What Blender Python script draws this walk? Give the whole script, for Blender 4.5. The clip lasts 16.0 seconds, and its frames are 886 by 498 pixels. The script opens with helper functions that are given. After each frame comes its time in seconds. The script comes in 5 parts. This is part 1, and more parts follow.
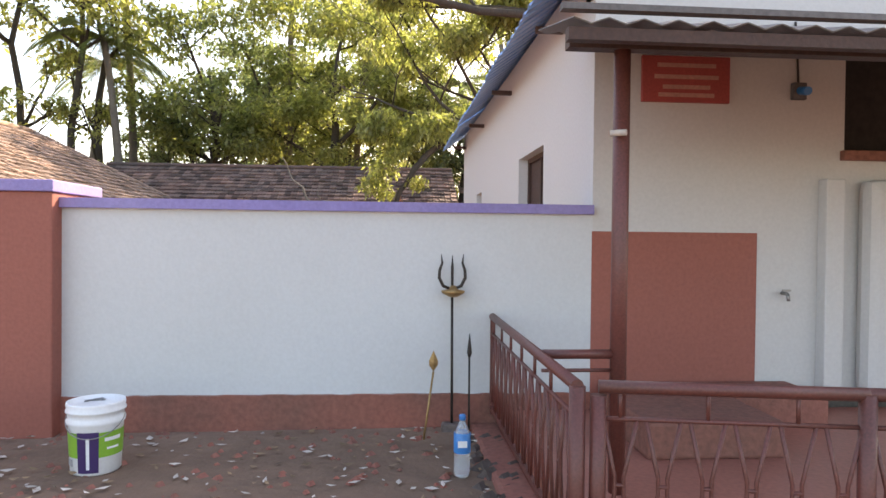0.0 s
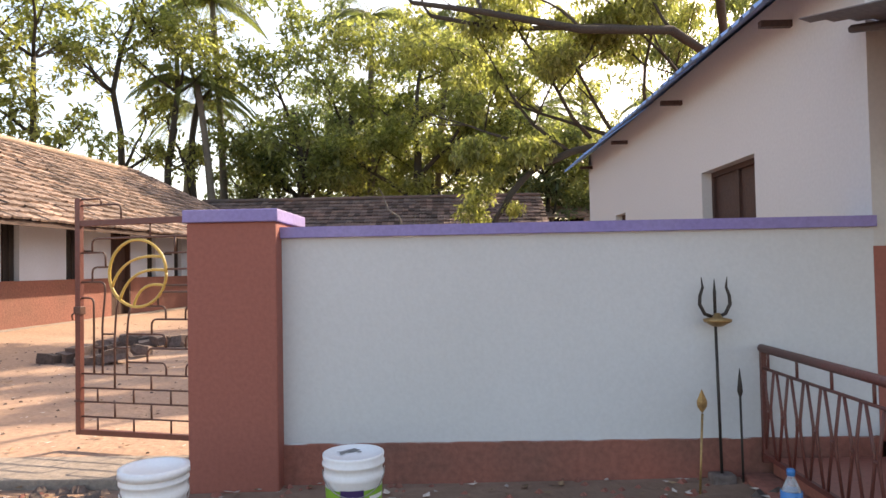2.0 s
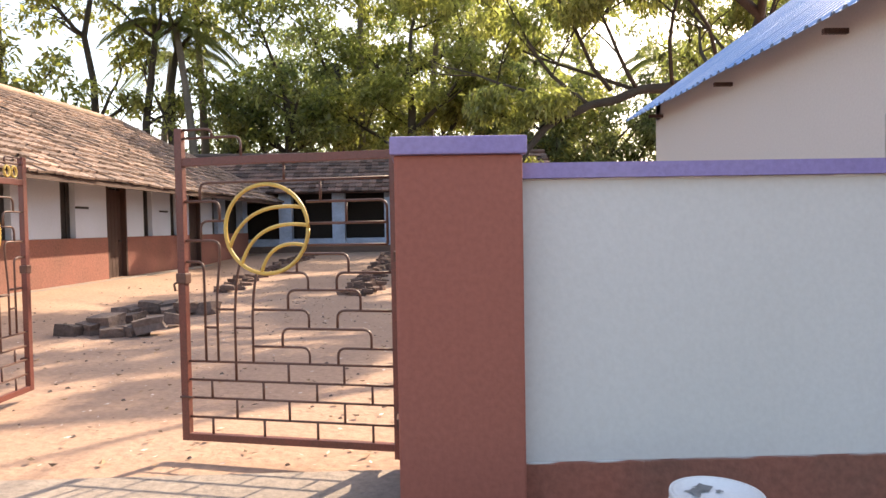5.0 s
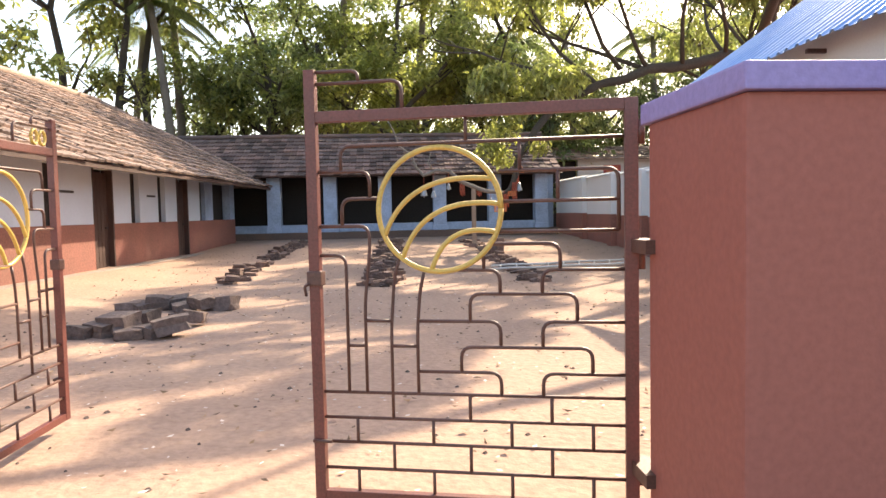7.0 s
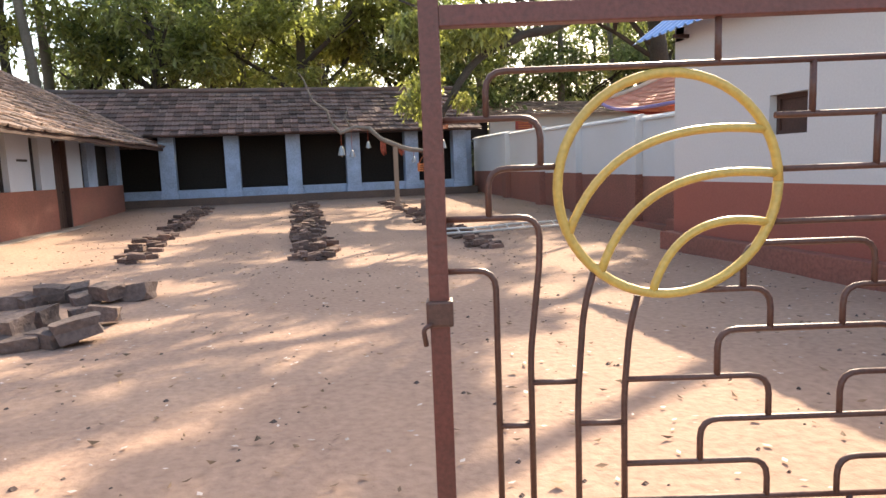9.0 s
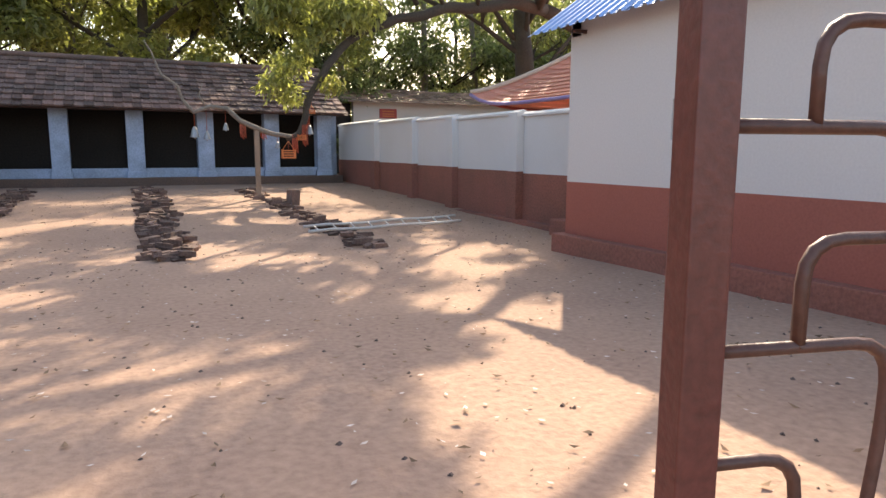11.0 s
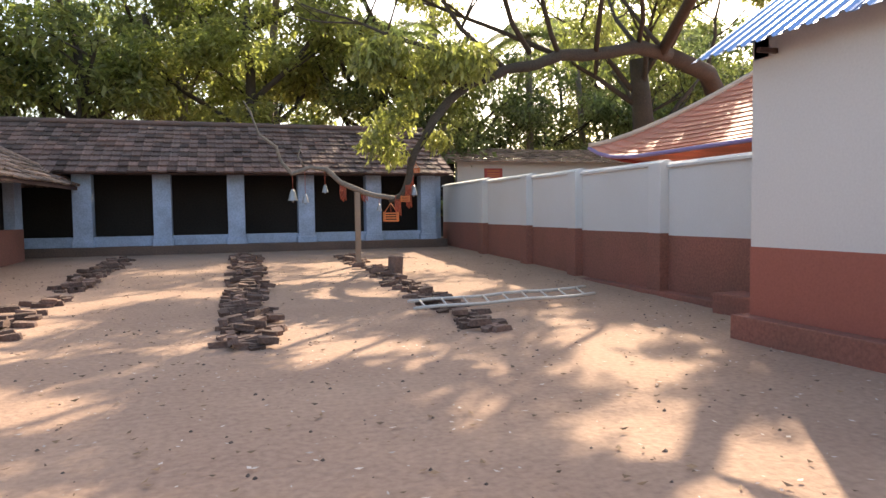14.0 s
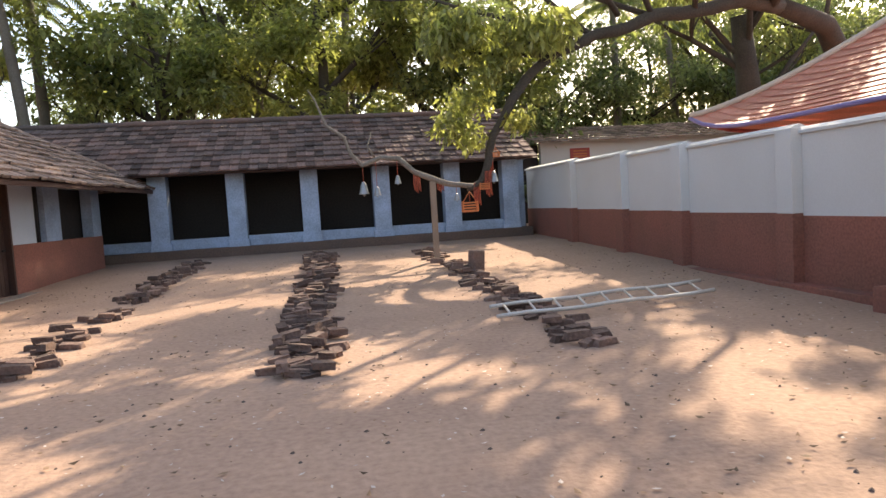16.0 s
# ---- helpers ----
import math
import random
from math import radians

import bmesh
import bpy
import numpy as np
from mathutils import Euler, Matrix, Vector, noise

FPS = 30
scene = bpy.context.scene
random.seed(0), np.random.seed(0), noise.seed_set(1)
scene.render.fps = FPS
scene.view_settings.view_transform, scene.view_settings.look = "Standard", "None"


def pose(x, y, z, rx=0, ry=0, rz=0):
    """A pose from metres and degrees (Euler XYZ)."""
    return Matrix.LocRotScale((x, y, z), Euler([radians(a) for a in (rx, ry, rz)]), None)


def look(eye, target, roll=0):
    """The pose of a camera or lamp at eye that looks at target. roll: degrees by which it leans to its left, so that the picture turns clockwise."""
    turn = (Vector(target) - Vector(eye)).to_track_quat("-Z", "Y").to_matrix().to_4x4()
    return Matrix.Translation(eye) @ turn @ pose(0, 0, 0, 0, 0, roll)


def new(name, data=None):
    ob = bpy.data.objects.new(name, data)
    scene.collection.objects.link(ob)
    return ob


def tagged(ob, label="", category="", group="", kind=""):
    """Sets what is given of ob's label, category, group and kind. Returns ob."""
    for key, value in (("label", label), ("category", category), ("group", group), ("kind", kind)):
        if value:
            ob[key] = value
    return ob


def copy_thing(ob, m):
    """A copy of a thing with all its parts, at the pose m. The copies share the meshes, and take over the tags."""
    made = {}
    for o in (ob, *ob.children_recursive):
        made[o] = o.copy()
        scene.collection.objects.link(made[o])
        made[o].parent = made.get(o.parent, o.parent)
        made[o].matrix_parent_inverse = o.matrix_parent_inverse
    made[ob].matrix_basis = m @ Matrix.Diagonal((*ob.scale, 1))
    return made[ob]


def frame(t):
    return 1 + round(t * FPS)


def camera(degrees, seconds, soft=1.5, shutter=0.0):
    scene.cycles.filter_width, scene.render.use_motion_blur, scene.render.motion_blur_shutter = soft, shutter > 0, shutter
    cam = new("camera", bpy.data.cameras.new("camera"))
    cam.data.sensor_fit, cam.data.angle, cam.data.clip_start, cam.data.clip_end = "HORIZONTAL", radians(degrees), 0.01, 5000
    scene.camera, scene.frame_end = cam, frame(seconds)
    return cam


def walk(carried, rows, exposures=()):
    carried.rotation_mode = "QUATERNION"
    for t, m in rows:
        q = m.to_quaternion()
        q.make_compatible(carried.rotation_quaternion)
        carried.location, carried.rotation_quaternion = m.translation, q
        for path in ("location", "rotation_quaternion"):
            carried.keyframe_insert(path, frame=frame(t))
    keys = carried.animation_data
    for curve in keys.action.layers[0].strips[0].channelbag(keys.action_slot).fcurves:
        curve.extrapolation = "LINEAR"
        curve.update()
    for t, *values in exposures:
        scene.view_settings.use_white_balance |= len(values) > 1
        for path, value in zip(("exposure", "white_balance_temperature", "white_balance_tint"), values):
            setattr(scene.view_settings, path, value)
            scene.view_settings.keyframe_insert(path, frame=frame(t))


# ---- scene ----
cam = camera(67.2, 16.0)

PATH = [
    (0, (-0.296, -0.413, 1.29), (-0.14, 1.58, 1.26), 0.6),
    (0.5, (-0.571, -0.245, 1.304), (-0.54, 1.755, 1.276), -2.0),
    (1, (-0.863, -0.155, 1.307), (-0.787, 1.843, 1.334), -1.6),
    (1.5, (-1.148, -0.073, 1.282), (-1.247, 1.923, 1.222), -1.0),
    (2, (-1.39, 0.113, 1.278), (-1.427, 2.112, 1.332), -1.1),
    (2.5, (-1.629, 0.275, 1.264), (-1.562, 2.274, 1.264), -0.7),
    (3, (-1.902, 0.356, 1.26), (-1.871, 2.355, 1.249), 0.6),
    (3.5, (-2.144, 0.594, 1.259), (-2.087, 2.593, 1.267), -1.1),
    (4, (-2.431, 0.78, 1.228), (-2.499, 2.778, 1.185), -0.7),
    (4.5, (-2.635, 1.014, 1.291), (-2.603, 3.010, 1.180), 0.9),
    (5, (-2.858, 1.258, 1.271), (-2.797, 3.256, 1.204), -1.0),
    (7.5, (-4.093, 2.616, 1.265), (-3.931, 4.604, 1.114), -1.0),
    (8, (-4.249, 2.941, 1.303), (-4.171, 4.929, 1.101), -1.5),
    (8.5, (-4.461, 3.261, 1.319), (-4.14, 5.23, 1.186), 0.3),
    (9, (-4.547, 3.606, 1.334), (-4.087, 5.537, 1.090), -2.2),
    (9.5, (-4.635, 3.941, 1.351), (-4.062, 5.840, 1.098), -0.6),
    (10, (-4.779, 4.199, 1.414), (-3.972, 6.004, 1.110), -0.9),
    (12.5, (-4.567, 5.426, 1.359), (-3.674, 7.195, 1.082), 0.4),
    (13, (-4.546, 5.834, 1.335), (-3.768, 7.659, 1.079), -0.2),
    (13.5, (-4.399, 6.191, 1.361), (-3.744, 8.078, 1.251), -0.8),
    (14, (-4.267, 6.564, 1.394), (-3.659, 8.466, 1.29), -0.8),
    (14.5, (-4.147, 6.946, 1.412), (-3.555, 8.849, 1.245), -2.7),
    (15, (-4.006, 7.225, 1.432), (-3.49, 9.154, 1.324), -1.0),
    (15.5, (-3.936, 7.556, 1.449), (-3.489, 9.504, 1.374), 0.7),
    (16, (-3.851, 7.848, 1.462), (-3.493, 9.811, 1.325), -3.5),
]
EXPOSURES = [(0, 2.1, 8000, 15), (1, 1.6, 8000, 15), (1.5, 1.6, 8000, 15), (3.5, 1.45, 7900, 15), (5, 1.7, 7900, 15), (8, 1.95, 7500, 12), (9.5, 1.65, 7500, 12),
             (10, 1.5, 7500, 12), (12.5, 2.05, 7500, 12), (13, 1.65, 7500, 12), (14, 1.7, 7600, 12), (15.5, 2.0, 7600, 12), (16, 1.65, 7600, 12)]
walk(cam, [(t, look(eye, target, roll)) for t, eye, target, roll in PATH], EXPOSURES)

# ---- world, sun ----
SUN_AZ, SUN_EL = math.atan2(0.6, 0.8), radians(35)
world = bpy.data.worlds.new("sky")
scene.world = world
world.use_nodes = True
wn = world.node_tree.nodes
sky = wn.new("ShaderNodeTexSky")
sky.sky_type = "NISHITA"
sky.sun_disc = False
sky.sun_elevation, sky.sun_rotation = SUN_EL, SUN_AZ
sky.dust_density = 2.0
wn["Background"].inputs["Strength"].default_value = 0.15
world.node_tree.links.new(sky.outputs["Color"], wn["Background"].inputs["Color"])
sun = new("sun", bpy.data.lights.new("sun", "SUN"))
sun.data.energy, sun.data.angle, sun.data.color = 3.2, radians(0.55), (1.0, 0.90, 0.76)
sun_way = Vector((math.sin(SUN_AZ) * math.cos(SUN_EL), math.cos(SUN_AZ) * math.cos(SUN_EL), math.sin(SUN_EL)))
sun.matrix_world = look(sun_way * 60, (0, 0, 0))


# ---- materials ----
def mat(name, color, rough=0.8, vary=0.25, scale=6.0, bump=0.2, fine=60.0, metal=0.0, second=None, stain=0.5, transmit=0.0, island=0.0, spec=0.5, each=0.0):
    """A surface with broad stains, fine grain and relief, in world size."""
    m = bpy.data.materials.new(name)
    m.use_nodes = True
    n, l = m.node_tree.nodes, m.node_tree.links
    b = n["Principled BSDF"]
    geo = n.new("ShaderNodeNewGeometry")
    big, small = n.new("ShaderNodeTexNoise"), n.new("ShaderNodeTexNoise")
    big.inputs["Scale"].default_value, big.inputs["Detail"].default_value = scale * 0.2, 6
    small.inputs["Scale"].default_value, small.inputs["Detail"].default_value = fine, 4
    for t in (big, small):
        l.new(geo.outputs["Position"], t.inputs["Vector"])
    ramp = n.new("ShaderNodeMapRange")
    ramp.inputs["From Min"].default_value, ramp.inputs["From Max"].default_value = 0.5 - 0.5 * (1 - stain), 0.5 + 0.5 * (1 - stain) + 0.02
    l.new(big.outputs["Fac"], ramp.inputs["Value"])
    mix = n.new("ShaderNodeMix")
    mix.data_type = "RGBA"
    c2 = second or tuple(c * (1 - vary) for c in color)
    mix.inputs["A"].default_value, mix.inputs["B"].default_value = (*color, 1), (*c2, 1)
    l.new(ramp.outputs["Result"], mix.inputs["Factor"])
    hsv = n.new("ShaderNodeHueSaturation")
    grain = n.new("ShaderNodeMapRange")
    grain.inputs["To Min"].default_value, grain.inputs["To Max"].default_value = 1 - vary * 0.8, 1 + vary * 0.8
    grain.inputs["From Min"].default_value, grain.inputs["From Max"].default_value = 0.25, 0.75
    l.new(small.outputs["Fac"], grain.inputs["Value"])
    value = grain.outputs["Result"]
    if island or each:
        r = n.new("ShaderNodeMapRange")
        amount = island or each
        r.inputs["To Min"].default_value, r.inputs["To Max"].default_value = 1 - amount, 1 + amount
        src = geo.outputs["Random Per Island"]
        if each:
            src = n.new("ShaderNodeObjectInfo").outputs["Random"]
        l.new(src, r.inputs["Value"])
        mul = n.new("ShaderNodeMath")
        mul.operation = "MULTIPLY"
        l.new(value, mul.inputs[0])
        l.new(r.outputs["Result"], mul.inputs[1])
        value = mul.outputs[0]
    l.new(value, hsv.inputs["Value"])
    l.new(mix.outputs["Result"], hsv.inputs["Color"])
    l.new(hsv.outputs["Color"], b.inputs["Base Color"])
    b.inputs["Roughness"].default_value, b.inputs["Metallic"].default_value = rough, metal
    b.inputs["Specular IOR Level"].default_value = spec
    if bump:
        bp = n.new("ShaderNodeBump")
        bp.inputs["Strength"].default_value, bp.inputs["Distance"].default_value = bump, 0.02
        l.new(small.outputs["Fac"], bp.inputs["Height"])
        l.new(bp.outputs["Normal"], b.inputs["Normal"])
    if transmit:
        tr = n.new("ShaderNodeBsdfTranslucent")
        warm = n.new("ShaderNodeMix")
        warm.data_type, warm.blend_type = "RGBA", "MULTIPLY"
        warm.inputs["Factor"].default_value = 1.0
        warm.inputs["B"].default_value = (2.0, 2.2, 1.35, 1)
        l.new(hsv.outputs["Color"], warm.inputs["A"])
        l.new(warm.outputs["Result"], tr.inputs["Color"])
        ms = n.new("ShaderNodeMixShader")
        ms.inputs[0].default_value = transmit
        l.new(b.outputs[0], ms.inputs[1])
        l.new(tr.outputs[0], ms.inputs[2])
        l.new(ms.outputs[0], n["Material Output"].inputs["Surface"])
    return m


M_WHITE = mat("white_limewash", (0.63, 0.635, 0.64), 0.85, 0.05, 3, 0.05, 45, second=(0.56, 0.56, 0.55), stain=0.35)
# White limewash with the blue of the eave's shade put into its colour.
M_BLUISH = mat("shade_tinted_limewash", (0.60, 0.65, 0.73), 0.85, 0.08, 4, 0.08, 40, second=(0.50, 0.53, 0.58), stain=0.4)
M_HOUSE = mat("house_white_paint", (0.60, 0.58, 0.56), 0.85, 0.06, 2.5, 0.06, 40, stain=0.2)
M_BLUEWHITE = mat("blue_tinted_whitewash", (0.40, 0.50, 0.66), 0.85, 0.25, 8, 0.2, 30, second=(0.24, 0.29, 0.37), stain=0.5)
M_RED = mat("terracotta_paint", (0.34, 0.108, 0.078), 0.7, 0.14, 3, 0.12, 40, stain=0.3)
M_REDWORN = mat("worn_terracotta_paint", (0.30, 0.11, 0.08), 0.85, 0.3, 5, 0.3, 30, second=(0.20, 0.09, 0.065), stain=0.5)
M_BASE = mat("damp_terracotta_base", (0.36, 0.115, 0.08), 0.85, 0.25, 7, 0.3, 28, second=(0.16, 0.085, 0.065), stain=0.55)
M_EARTH = mat("dark_earth_plaster", (0.16, 0.10, 0.075), 0.9, 0.35, 7, 0.4, 28, second=(0.09, 0.065, 0.055), stain=0.5)
M_PURPLE = mat("purple_paint", (0.22, 0.17, 0.42), 0.6, 0.15, 8, 0.15, 40, second=(0.30, 0.25, 0.46), stain=0.5)
M_IRON = mat("maroon_painted_iron", (0.17, 0.045, 0.035), 0.45, 0.3, 12, 0.1, 90, second=(0.10, 0.04, 0.03), stain=0.5)
M_IRONDARK = mat("brown_painted_iron", (0.12, 0.055, 0.04), 0.5, 0.3, 14, 0.1, 90, stain=0.5)
M_YELLOW = mat("yellow_enamel", (0.62, 0.43, 0.10), 0.4, 0.2, 12, 0.05, 80, second=(0.55, 0.36, 0.10), stain=0.4)
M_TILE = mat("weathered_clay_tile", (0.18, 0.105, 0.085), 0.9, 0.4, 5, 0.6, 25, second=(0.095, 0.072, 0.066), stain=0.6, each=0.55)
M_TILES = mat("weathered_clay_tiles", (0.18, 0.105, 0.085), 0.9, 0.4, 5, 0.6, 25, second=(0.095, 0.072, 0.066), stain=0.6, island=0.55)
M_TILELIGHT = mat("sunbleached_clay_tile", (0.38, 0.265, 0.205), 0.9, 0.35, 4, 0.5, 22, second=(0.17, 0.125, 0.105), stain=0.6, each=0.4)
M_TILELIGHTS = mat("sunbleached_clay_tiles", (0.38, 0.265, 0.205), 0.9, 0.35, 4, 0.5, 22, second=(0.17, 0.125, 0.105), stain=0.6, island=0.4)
M_ORANGE = mat("orange_clay_tiles", (0.70, 0.27, 0.19), 0.6, 0.2, 4, 0.2, 25, stain=0.3, island=0.12)
M_CREAM = mat("cream_ridge_mortar", (0.62, 0.50, 0.42), 0.8, 0.2, 6, 0.2, 40)
M_BLUEROOF = mat("blue_coated_steel", (0.17, 0.33, 0.62), 0.35, 0.15, 4, 0.03, 60, metal=0.3, second=(0.33, 0.46, 0.68), stain=0.5)
M_UNDER = mat("grey_sheet_underside", (0.16, 0.145, 0.14), 0.7, 0.3, 5, 0.1, 40)
# Near-black paint standing in for the shade inside rooms and openings.
M_DARK = mat("interior_painted_as_shade", (0.035, 0.028, 0.025), 0.9, 0.4, 3, 0.1, 20)
M_DOOR = mat("dark_stained_wood", (0.075, 0.035, 0.025), 0.6, 0.35, 10, 0.25, 50, stain=0.5)
M_WOOD = mat("grey_weathered_wood", (0.30, 0.22, 0.16), 0.85, 0.3, 10, 0.3, 60)
M_BRICK = mat("dark_laterite_brick", (0.21, 0.125, 0.095), 0.95, 0.4, 14, 0.9, 30, second=(0.09, 0.065, 0.055), stain=0.5, each=0.4)
M_ROCK = mat("grey_brown_laterite_stone", (0.19, 0.13, 0.105), 0.95, 0.4, 10, 0.9, 22, second=(0.09, 0.075, 0.07), stain=0.5, each=0.3)
M_BARK = mat("grey_brown_bark", (0.075, 0.06, 0.048), 0.95, 0.4, 6, 0.8, 25, stain=0.5)
M_BARKPALE = mat("pale_palm_bark", (0.22, 0.19, 0.16), 0.95, 0.35, 8, 0.6, 25, stain=0.5)
M_LEAF = mat("broad_green_leaves", (0.16, 0.19, 0.085), 0.42, 0.3, 1.2, 0, 12, second=(0.185, 0.175, 0.075), stain=0.5, transmit=0.5, island=0.5)
M_LEAFDARK = mat("dark_green_leaves", (0.115, 0.145, 0.085), 0.42, 0.3, 1.0, 0, 12, second=(0.14, 0.145, 0.075), stain=0.5, transmit=0.5, island=0.5)
M_LEAFLIGHT = mat("yellow_green_leaves", (0.20, 0.22, 0.095), 0.42, 0.3, 1.5, 0, 12, second=(0.235, 0.215, 0.085), stain=0.5, transmit=0.5, island=0.45)
M_LEAFGOLD = mat("golden_leaves", (0.42, 0.30, 0.05), 0.6, 0.3, 1.5, 0, 12, second=(0.20, 0.20, 0.05), stain=0.5, transmit=0.5, island=0.3)
M_PALM = mat("palm_fronds", (0.10, 0.12, 0.06), 0.5, 0.3, 2, 0, 12, second=(0.11, 0.12, 0.05), stain=0.5, transmit=0.55, island=0.3)
M_DRY = mat("dry_fallen_leaves", (0.24, 0.15, 0.085), 0.8, 0.3, 20, 0, 30, island=0.6, stain=0.5)
M_CHIP = mat("pale_paint_flakes", (0.60, 0.52, 0.45), 0.8, 0.2, 20, 0, 30, island=0.3)
M_LADDER = mat("pale_limewashed_bamboo", (0.60, 0.56, 0.51), 0.6, 0.2, 12, 0.1, 50)
M_PLASTIC = mat("white_bucket_plastic", (0.78, 0.79, 0.80), 0.35, 0.06, 6, 0.02, 60, stain=0.3)
M_GREEN = mat("green_printed_film", (0.23, 0.45, 0.05), 0.4, 0.1, 10, 0, 50)
M_INK = mat("violet_printed_film", (0.05, 0.025, 0.11), 0.4, 0.1, 10, 0, 50)
M_PRINT = mat("white_print", (0.8, 0.8, 0.8), 0.5, 0.05, 10, 0, 50)
M_PAINTFILM = mat("dried_grey_paint", (0.45, 0.47, 0.48), 0.6, 0.3, 20, 0.1, 40, second=(0.15, 0.15, 0.15), stain=0.7)
M_BLUECAP = mat("blue_bottle_film", (0.03, 0.22, 0.55), 0.35, 0.15, 20, 0, 60)
M_SIGN = mat("red_painted_board", (0.40, 0.07, 0.06), 0.6, 0.2, 10, 0.05, 60)
M_SIGNINK = mat("pale_sign_lettering", (0.50, 0.24, 0.19), 0.7, 0.2, 20, 0, 50)
M_BRASS = mat("tarnished_brass", (0.45, 0.28, 0.12), 0.45, 0.3, 20, 0.05, 80, metal=0.7)
M_STEELDARK = mat("blackened_iron", (0.05, 0.04, 0.035), 0.55, 0.3, 20, 0.1, 90, metal=0.4)
M_FLOORRED = mat("red_oxide_floor", (0.40, 0.15, 0.11), 0.45, 0.2, 5, 0.05, 40)
M_CONC = mat("worn_grey_concrete", (0.30, 0.25, 0.21), 0.9, 0.3, 6, 0.4, 30, stain=0.5)
M_OFFER = mat("orange_painted_wood", (0.60, 0.19, 0.06), 0.6, 0.2, 20, 0.05, 60)
M_CLOTH = mat("faded_red_thread", (0.42, 0.09, 0.05), 0.9, 0.3, 20, 0.1, 60)
M_GLASSJAR = mat("grey_metal_bell", (0.35, 0.34, 0.33), 0.4, 0.2, 20, 0, 60, metal=0.8)


def ground_material():
    m = mat("sandy_soil", (0.405, 0.275, 0.20), 0.95, 0.22, 3.5, 0.6, 18, second=(0.325, 0.215, 0.16), stain=0.5, spec=0.2)
    n, l = m.node_tree.nodes, m.node_tree.links
    b = n["Principled BSDF"]
    src = b.inputs["Base Color"].links[0].from_socket
    geo = n.new("ShaderNodeNewGeometry")
    sep = n.new("ShaderNodeSeparateXYZ")
    l.new(geo.outputs["Position"], sep.inputs[0])
    noi = n.new("ShaderNodeTexNoise")
    noi.inputs["Scale"].default_value, noi.inputs["Detail"].default_value = 1.6, 8
    l.new(geo.outputs["Position"], noi.inputs["Vector"])
    add = n.new("ShaderNodeMath")
    add.operation = "MULTIPLY_ADD"
    add.inputs[1].default_value = 1.6
    l.new(noi.outputs["Fac"], add.inputs[0])
    l.new(sep.outputs["Y"], add.inputs[2])
    step = n.new("ShaderNodeMapRange")
    step.inputs["From Min"].default_value, step.inputs["From Max"].default_value = 4.4, 5.6
    l.new(add.outputs[0], step.inputs["Value"])
    damp = n.new("ShaderNodeMix")
    damp.data_type = "RGBA"
    damp.inputs["A"].default_value, damp.inputs["B"].default_value = (0.25, 0.155, 0.108, 1), (0.145, 0.096, 0.07, 1)
    n2 = n.new("ShaderNodeTexNoise")
    n2.inputs["Scale"].default_value, n2.inputs["Detail"].default_value = 5, 10
    l.new(geo.outputs["Position"], n2.inputs["Vector"])
    l.new(n2.outputs["Fac"], damp.inputs["Factor"])
    mx = n.new("ShaderNodeMix")
    mx.data_type = "RGBA"
    l.new(step.outputs["Result"], mx.inputs["Factor"])
    l.new(damp.outputs["Result"], mx.inputs["A"])
    l.new(src, mx.inputs["B"])
    l.new(mx.outputs["Result"], b.inputs["Base Color"])
    return m


M_GROUND = ground_material()


def water_material():
    m = bpy.data.materials.new("clear_bottle_plastic")
    m.use_nodes = True
    b = m.node_tree.nodes["Principled BSDF"]
    b.inputs["Base Color"].default_value = (0.93, 0.97, 1, 1)
    b.inputs["Transmission Weight"].default_value = 0.75
    b.inputs["Roughness"].default_value, b.inputs["IOR"].default_value = 0.12, 1.33
    return m


M_WATER = water_material()


# ---- building blocks ----
def part(name, bm, material, parent=None, label="", m=None):
    """Links a bmesh as one mesh object, under a thing or a part."""
    me = bpy.data.meshes.new(name)
    bm.to_mesh(me)
    bm.free()
    if material:
        me.materials.append(material)
    ob = new(name, me)
    ob.parent = parent
    if m is not None:
        ob.matrix_basis = m
    if label:
        ob["label"] = label
    return ob


def share(name, me, parent, m):
    ob = new(name, me)
    ob.parent = parent
    ob.matrix_basis = m
    return ob


def thing(name, label, category, group="", kind="", m=None):
    ob = new(name)
    if m is not None:
        ob.matrix_basis = m
    return tagged(ob, label, category, group, kind)


def add_box(bm, x0, x1, y0, y1, z0, z1, m=None):
    vs = [bm.verts.new((x, y, z)) for x in (x0, x1) for y in (y0, y1) for z in (z0, z1)]
    if m is not None:
        for v in vs:
            v.co = m @ v.co
    for f in ((0, 1, 3, 2), (4, 6, 7, 5), (0, 4, 5, 1), (2, 3, 7, 6), (0, 2, 6, 4), (1, 5, 7, 3)):
        bm.faces.new([vs[i] for i in f])
    return vs


def box(x0, x1, y0, y1, z0, z1, bevel=0.0, m=None):
    bm = bmesh.new()
    add_box(bm, x0, x1, y0, y1, z0, z1, m)
    if bevel:
        bmesh.ops.bevel(bm, geom=bm.edges[:], offset=bevel, segments=2, affect="EDGES", profile=0.6)
    return bm


